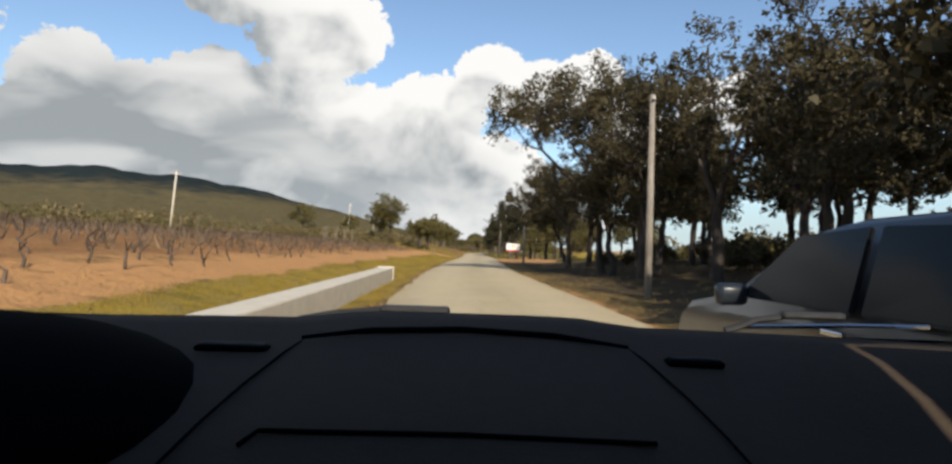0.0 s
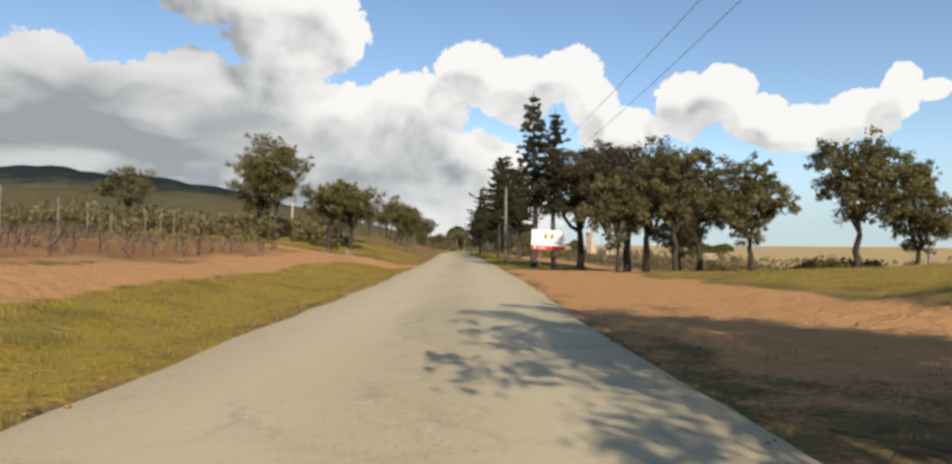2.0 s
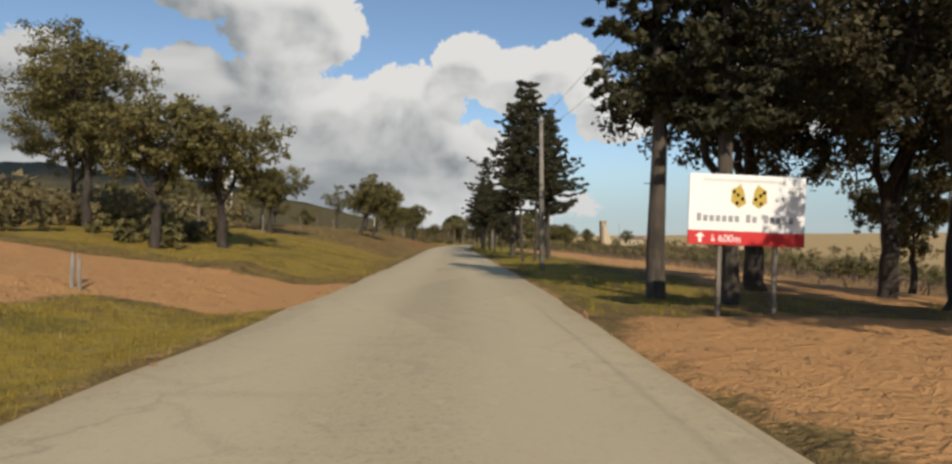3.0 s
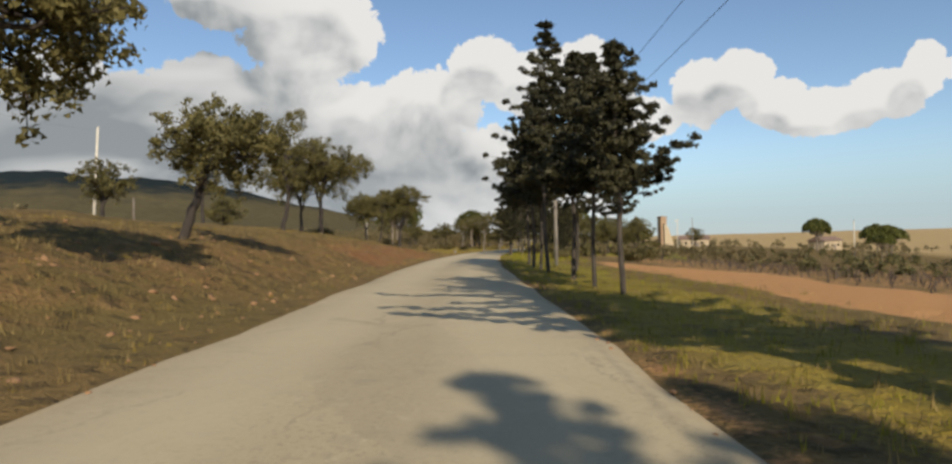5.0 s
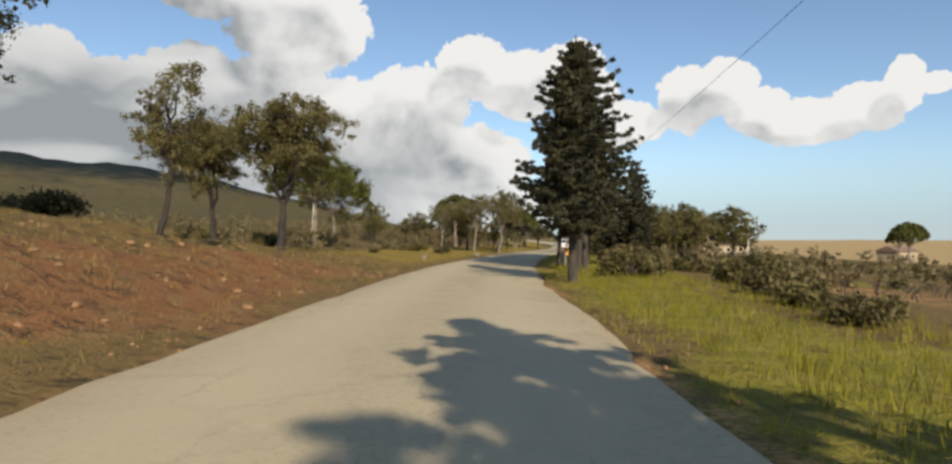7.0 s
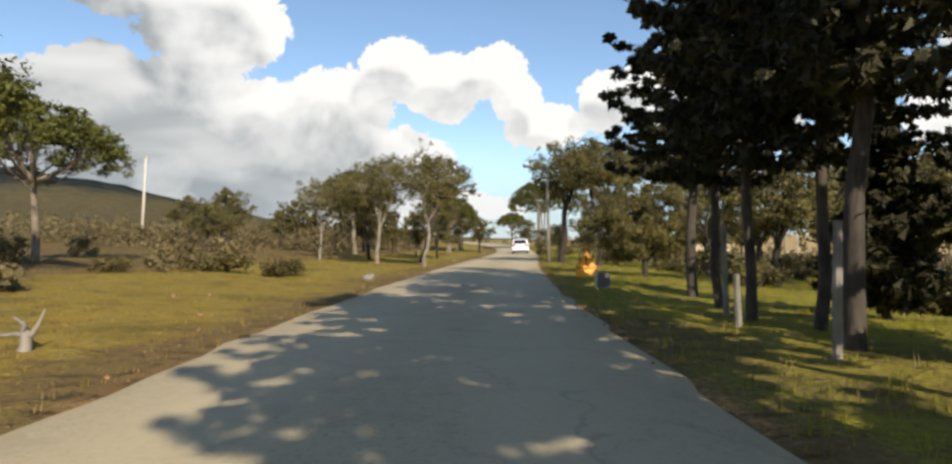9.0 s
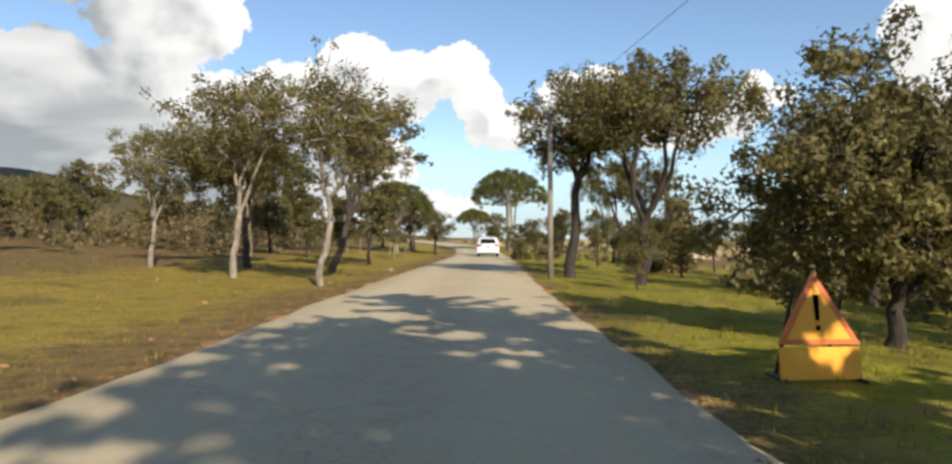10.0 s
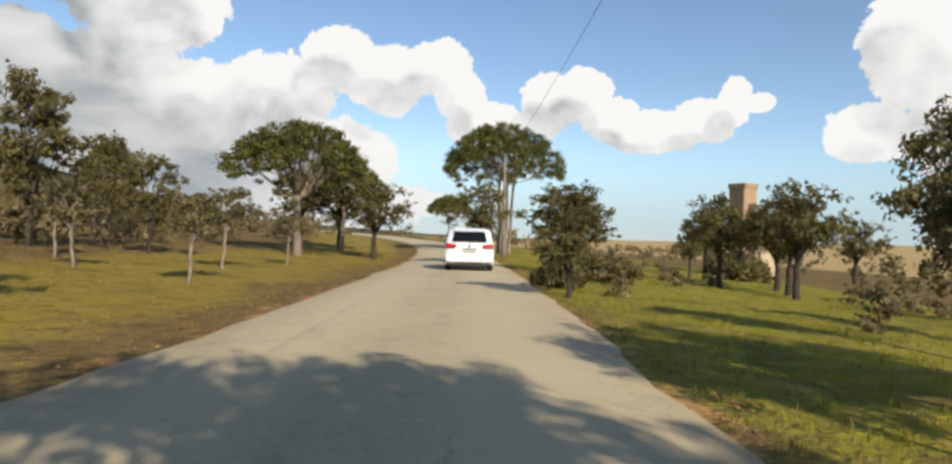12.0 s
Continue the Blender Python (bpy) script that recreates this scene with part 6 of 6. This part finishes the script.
def blades(rng, x, y, z, height, width, lean=0.35, per=4):
    n = len(x)
    X, Y, Z = (np.repeat(v, per) for v in (x, y, z))
    H = np.repeat(height, per) * rng.uniform(0.6, 1.2, n * per)
    a = rng.random(n * per) * 6.283
    o = rng.normal(0, 0.05, (n * per, 2))
    tip = np.stack([X + o[:, 0] + np.cos(a) * H * lean * rng.random(n * per), Y + o[:, 1] + np.sin(a) * H * lean * rng.random(n * per), Z + H], -1)
    b = rng.random(n * per) * 6.283
    w = np.stack([np.cos(b), np.sin(b), 0 * b], -1) * (width * rng.uniform(0.6, 1.3, n * per))[:, None]
    base = np.stack([X + o[:, 0], Y + o[:, 1], Z - 0.02], -1)
    V = np.stack([base - w, base + w, tip], 1).reshape(-1, 3)
    return V, np.arange(len(V)).reshape(-1, 3)


def stuff(name, parts_, mat, label, category):
    ob = mesh_object(name, *join(parts_), mat, smooth=False)
    return tagged(ob, label, category, kind="stuff")


def build_grass():
    green, dry, fresh = [], [], []
    for n, sr, dr, seed, hgt, to in [(8000, (0, 96.5), (-6.3, -2.7), 1, 0.17, 0), (900, (0, 96.5), (-6.6, -2.7), 2, 0.22, 1), (2600, (103.5, 124), (-12, -2.7), 14, 0.18, 0), (700, (103.5, 124), (-12, -2.7), 15, 0.24, 1), (6000, (122, 205), (-12, -2.8), 3, 0.24, 1), (1800, (118, 205), (-12, -2.8), 4, 0.16, 0),
                                     (4500, (205, 300), (-20, -2.7), 5, 0.15, 1), (4500, (205, 300), (-14, -2.7), 6, 0.15, 0), (5500, (95, 212), (2.7, 8.0), 7, 0.20, 2), (2500, (95, 212), (2.8, 9.0), 8, 0.25, 1),
                                     (8500, (212, 300), (2.7, 18), 9, 0.17, 2), (2200, (212, 300), (2.7, 18), 10, 0.22, 1), (2500, (0, 66), (2.7, 14), 11, 0.16, 1), (1500, (176, 206), (3.5, 9), 12, 0.45, 2), (1600, (60, 100), (10, 26), 13, 0.18, 0)]:
        rng, x, y = scatter(n, sr, dr, seed, 1.25)
        (green, dry, fresh)[to].append(blades(rng, x, y, ground_z(x, y), np.full(n, hgt * 0.48) * rng.uniform(0.5, 1.5, n), 0.0075, 0.5, 5))
    stuff("grass", green, M_GRASS, "tufts of green and yellowing verge grass", "grass")
    stuff("fresh_grass", fresh, M_FRESH, "tufts of fresh yellow-green grass on the east verge", "grass")
    stuff("dry_grass", dry, M_DRYGRASS, "tufts of dry straw-coloured weeds", "grass")


def vine_stocks(rng, X, Y, Z, size=1.0):
    """Bare pruned vine stocks: a crooked stem and four short arms each, as three-sided tapered sticks."""
    V, n = [], len(X)
    root = np.stack([X, Y, Z - 0.05], -1)
    knee = root + np.stack([rng.normal(0, 0.06, n), rng.normal(0, 0.06, n), rng.uniform(0.22, 0.34, n) * size], -1)
    head = knee + np.stack([rng.normal(0, 0.08, n), rng.normal(0, 0.08, n), rng.uniform(0.16, 0.30, n) * size], -1)
    sticks = [(root, knee, 0.045, 0.035), (knee, head, 0.035, 0.03)]
    for k in range(4):
        a = rng.random(n) * 6.283
        L = rng.uniform(0.25, 0.55, n) * size
        sticks.append((head, head + np.stack([np.cos(a) * L, np.sin(a) * L, rng.uniform(0.05, 0.45, n) * size], -1), 0.022, 0.008))
    for a, b, r0, r1 in sticks:
        ring = [np.array([math.cos(k * 2.094), math.sin(k * 2.094), 0.0]) for k in range(3)]
        V.append(np.stack([a + q * r0 for q in ring] + [b + q * r1 for q in ring], 1).reshape(-1, 3))
    V = np.concatenate(V)
    o = np.arange(0, len(V), 6)[:, None]
    F = np.concatenate([o + np.array([k, (k + 1) % 3, 3 + (k + 1) % 3]) for k in range(3)] + [o + np.array([k, 3 + (k + 1) % 3, 3 + k]) for k in range(3)])
    return V, F


def build_vines():
    parts_ = []
    rng = np.random.default_rng(9)
    for x0, x1, y0, y1, row, gap, size in [(-64, -6.8, 2, 95, 1.9, 0.95, 0.72), (18.5, 46, 98, 208, 2.3, 1.5, 0.7)]:
        X, Y = np.meshgrid(np.arange(x0, x1, gap), np.arange(y0, y1, row))
        X = X.ravel() + rng.normal(0, 0.10, X.size)
        Y = Y.ravel() + rng.normal(0, 0.10, Y.size)
        s, d = along(X, Y)
        keep = (np.abs(d) > np.interp(s, [20, 60], [7.6, 9.2])) & (rng.random(len(X)) > 0.15)
        X, Y = X[keep], Y[keep]
        Z = ground_z(X, Y)
        near = np.abs(X) < 34
        parts_.append(vine_stocks(rng, X[near], Y[near], Z[near], size))
        parts_.append(blades(rng, X[~near], Y[~near], Z[~near], np.full((~near).sum(), 0.6 * size), 0.026, 0.6, 8))
    stuff("vines", parts_, M_VINE, "rows of bare winter vines in ochre soil", "vines")
    parts_ = []
    rng, x, y = scatter(7000, (-20, 96), (-90, -10), 21, 0.9)
    parts_.append(blades(rng, x, y, ground_z(x, y), np.full(len(x), 0.5) * rng.uniform(0.4, 1.4, len(x)), 0.035, 0.7, 4))
    rng, x, y = scatter(1800, (95, 215), (19, 70), 22, 0.9)
    parts_.append(blades(rng, x, y, ground_z(x, y), np.full(len(x), 0.55), 0.03, 0.4, 4))
    stuff("dry_stalks", parts_, M_STALK, "dry brown stalks standing in the fields", "weeds")


def build_scrub():
    parts_ = []
    for n, sr, dr, seed, size, power, *lf in [(620, (20, 420), (-330, -34), 31, 1.5, 1.4), (240, (200, 330), (-120, -19), 32, 0.8, 1.1, 0.2), (170, (60, 330), (48, 210), 33, 1.3, 1.2), (120, (300, 420), (9, 120), 34, 1.3, 1.0),
                                         (120, (318, 430), (-60, -7), 35, 1.4, 1.0), (240, (-40, 80), (24, 110), 36, 1.4, 1.4), (60, (205, 245), (9, 40), 37, 0.8, 1.0, 0.24), (260, (256, 335), (-60, -15), 38, 1.35, 0.9, 0.24), (200, (20, 200), (-120, -50), 40, 1.3, 0.8), (90, (104, 132), (-40, -13), 41, 1.1, 1.0, 0.26), (26, (262, 300), (4.5, 16), 42, 0.42, 1.0, 0.13), (36, (248, 285), (17, 40), 43, 0.8, 1.0, 0.22), (30, (206, 236), (-30, -9), 39, 0.7, 1.0, 0.2)]:
        rng, x, y = scatter(n, sr, dr, seed, power)
        z = ground_z(x, y)
        r = size * rng.uniform(0.5, 1.5, n)
        for k in range(3):
            off = rng.normal(0, 0.5, (n, 3)) * r[:, None] * np.array([1, 1, 0.35])
            C = np.stack([x, y, z + r * (0.45 + 0.35 * k)], -1) + off
            parts_.append(leaves(rng, C, r * (0.75 - 0.12 * k), np.full(n, 28 if not lf else 56), lf[0] if lf else 0.40, 0.85))
    dark = []
    for n, sr, dr, seed, size in [(260, (95, 235), (36, 150), 51, 1.0), (60, (66, 100), (30, 90), 52, 1.0), (150, (-40, 54), (15, 60), 54, 1.3), (40, (214, 300), (32, 70), 53, 0.8), (46, (238, 256), (8.5, 24), 58, 0.75), (120, (100, 215), (24, 60), 59, 0.5), (400, (20, 200), (-120, -44), 55, 1.25), (14, (107, 114), (-13.5, -9.0), 56, 0.5), (50, (110, 140), (-36, -15), 57, 1.1)]:
        rng, x, y = scatter(n, sr, dr, seed)
        r = size * rng.uniform(0.5, 1.5, n)
        for k in range(2):
            C = np.stack([x, y, ground_z(x, y) + r * (0.4 + 0.5 * k)], -1) + rng.normal(0, 0.5, (n, 3)) * r[:, None] * np.array([1, 1, 0.3])
            dark.append(leaves(rng, C, r * (0.8 - 0.15 * k), np.full(n, 50), 0.28, 0.85))
    stuff("green_scrub", dark, M_MIDOAK, "dark green scrub dotted over the low fields", "scrub")
    stuff("scrub", parts_, M_SCRUB, "olive-brown scrub and low trees over the fields", "scrub")


def build_stones():
    rng, x, y = scatter(1100, (128, 202), (-10.0, -2.9), 41)
    rng2, x2, y2 = scatter(90, (205, 262), (-9, -2.8), 42)
    V, F, o = [], [], 0
    ico = bmesh.new()
    bmesh.ops.create_icosphere(ico, subdivisions=1, radius=1)
    base = np.array([v.co[:] for v in ico.verts])
    fac = np.array([[v.index for v in f.verts] for f in ico.faces])
    ico.free()
    for xx, yy in zip(np.concatenate([x, x2]), np.concatenate([y, y2])):
        s = (0.018 + 0.085 * rng.random() ** 3) * np.array([1, rng.uniform(0.6, 1.4), rng.uniform(0.45, 0.8)])
        V.append(base * (1 + rng.normal(0, 0.24, (len(base), 1))) * s + np.array([xx, yy, gz(xx, yy) + s[2] * 0.1]))
        F.append(fac + o)
        o += len(base)
    for side in (-1, 1):
        rng, ex, ey = scatter(800, (0, 290), (2.35 * side, 3.15 * side), 60 + side)
        ez = ground_z(ex, ey)
        for xx, yy, zz in zip(ex, ey, ez):
            s = (0.008 + 0.028 * rng.random() ** 2) * np.array([1, rng.uniform(0.7, 1.3), 0.7])
            V.append(base * (1 + rng.normal(0, 0.15, (len(base), 1))) * s + np.array([xx, yy, zz + 0.01 + s[2] * 0.2]))
            F.append(fac + o)
            o += len(base)
    ob = mesh_object("stones", np.concatenate(V), np.concatenate(F), M_CLOD, smooth=False)
    tagged(ob, "loose ochre stones and clods on the verge", "stones", kind="stuff")


build_grass()
build_vines()
build_scrub()
build_stones()
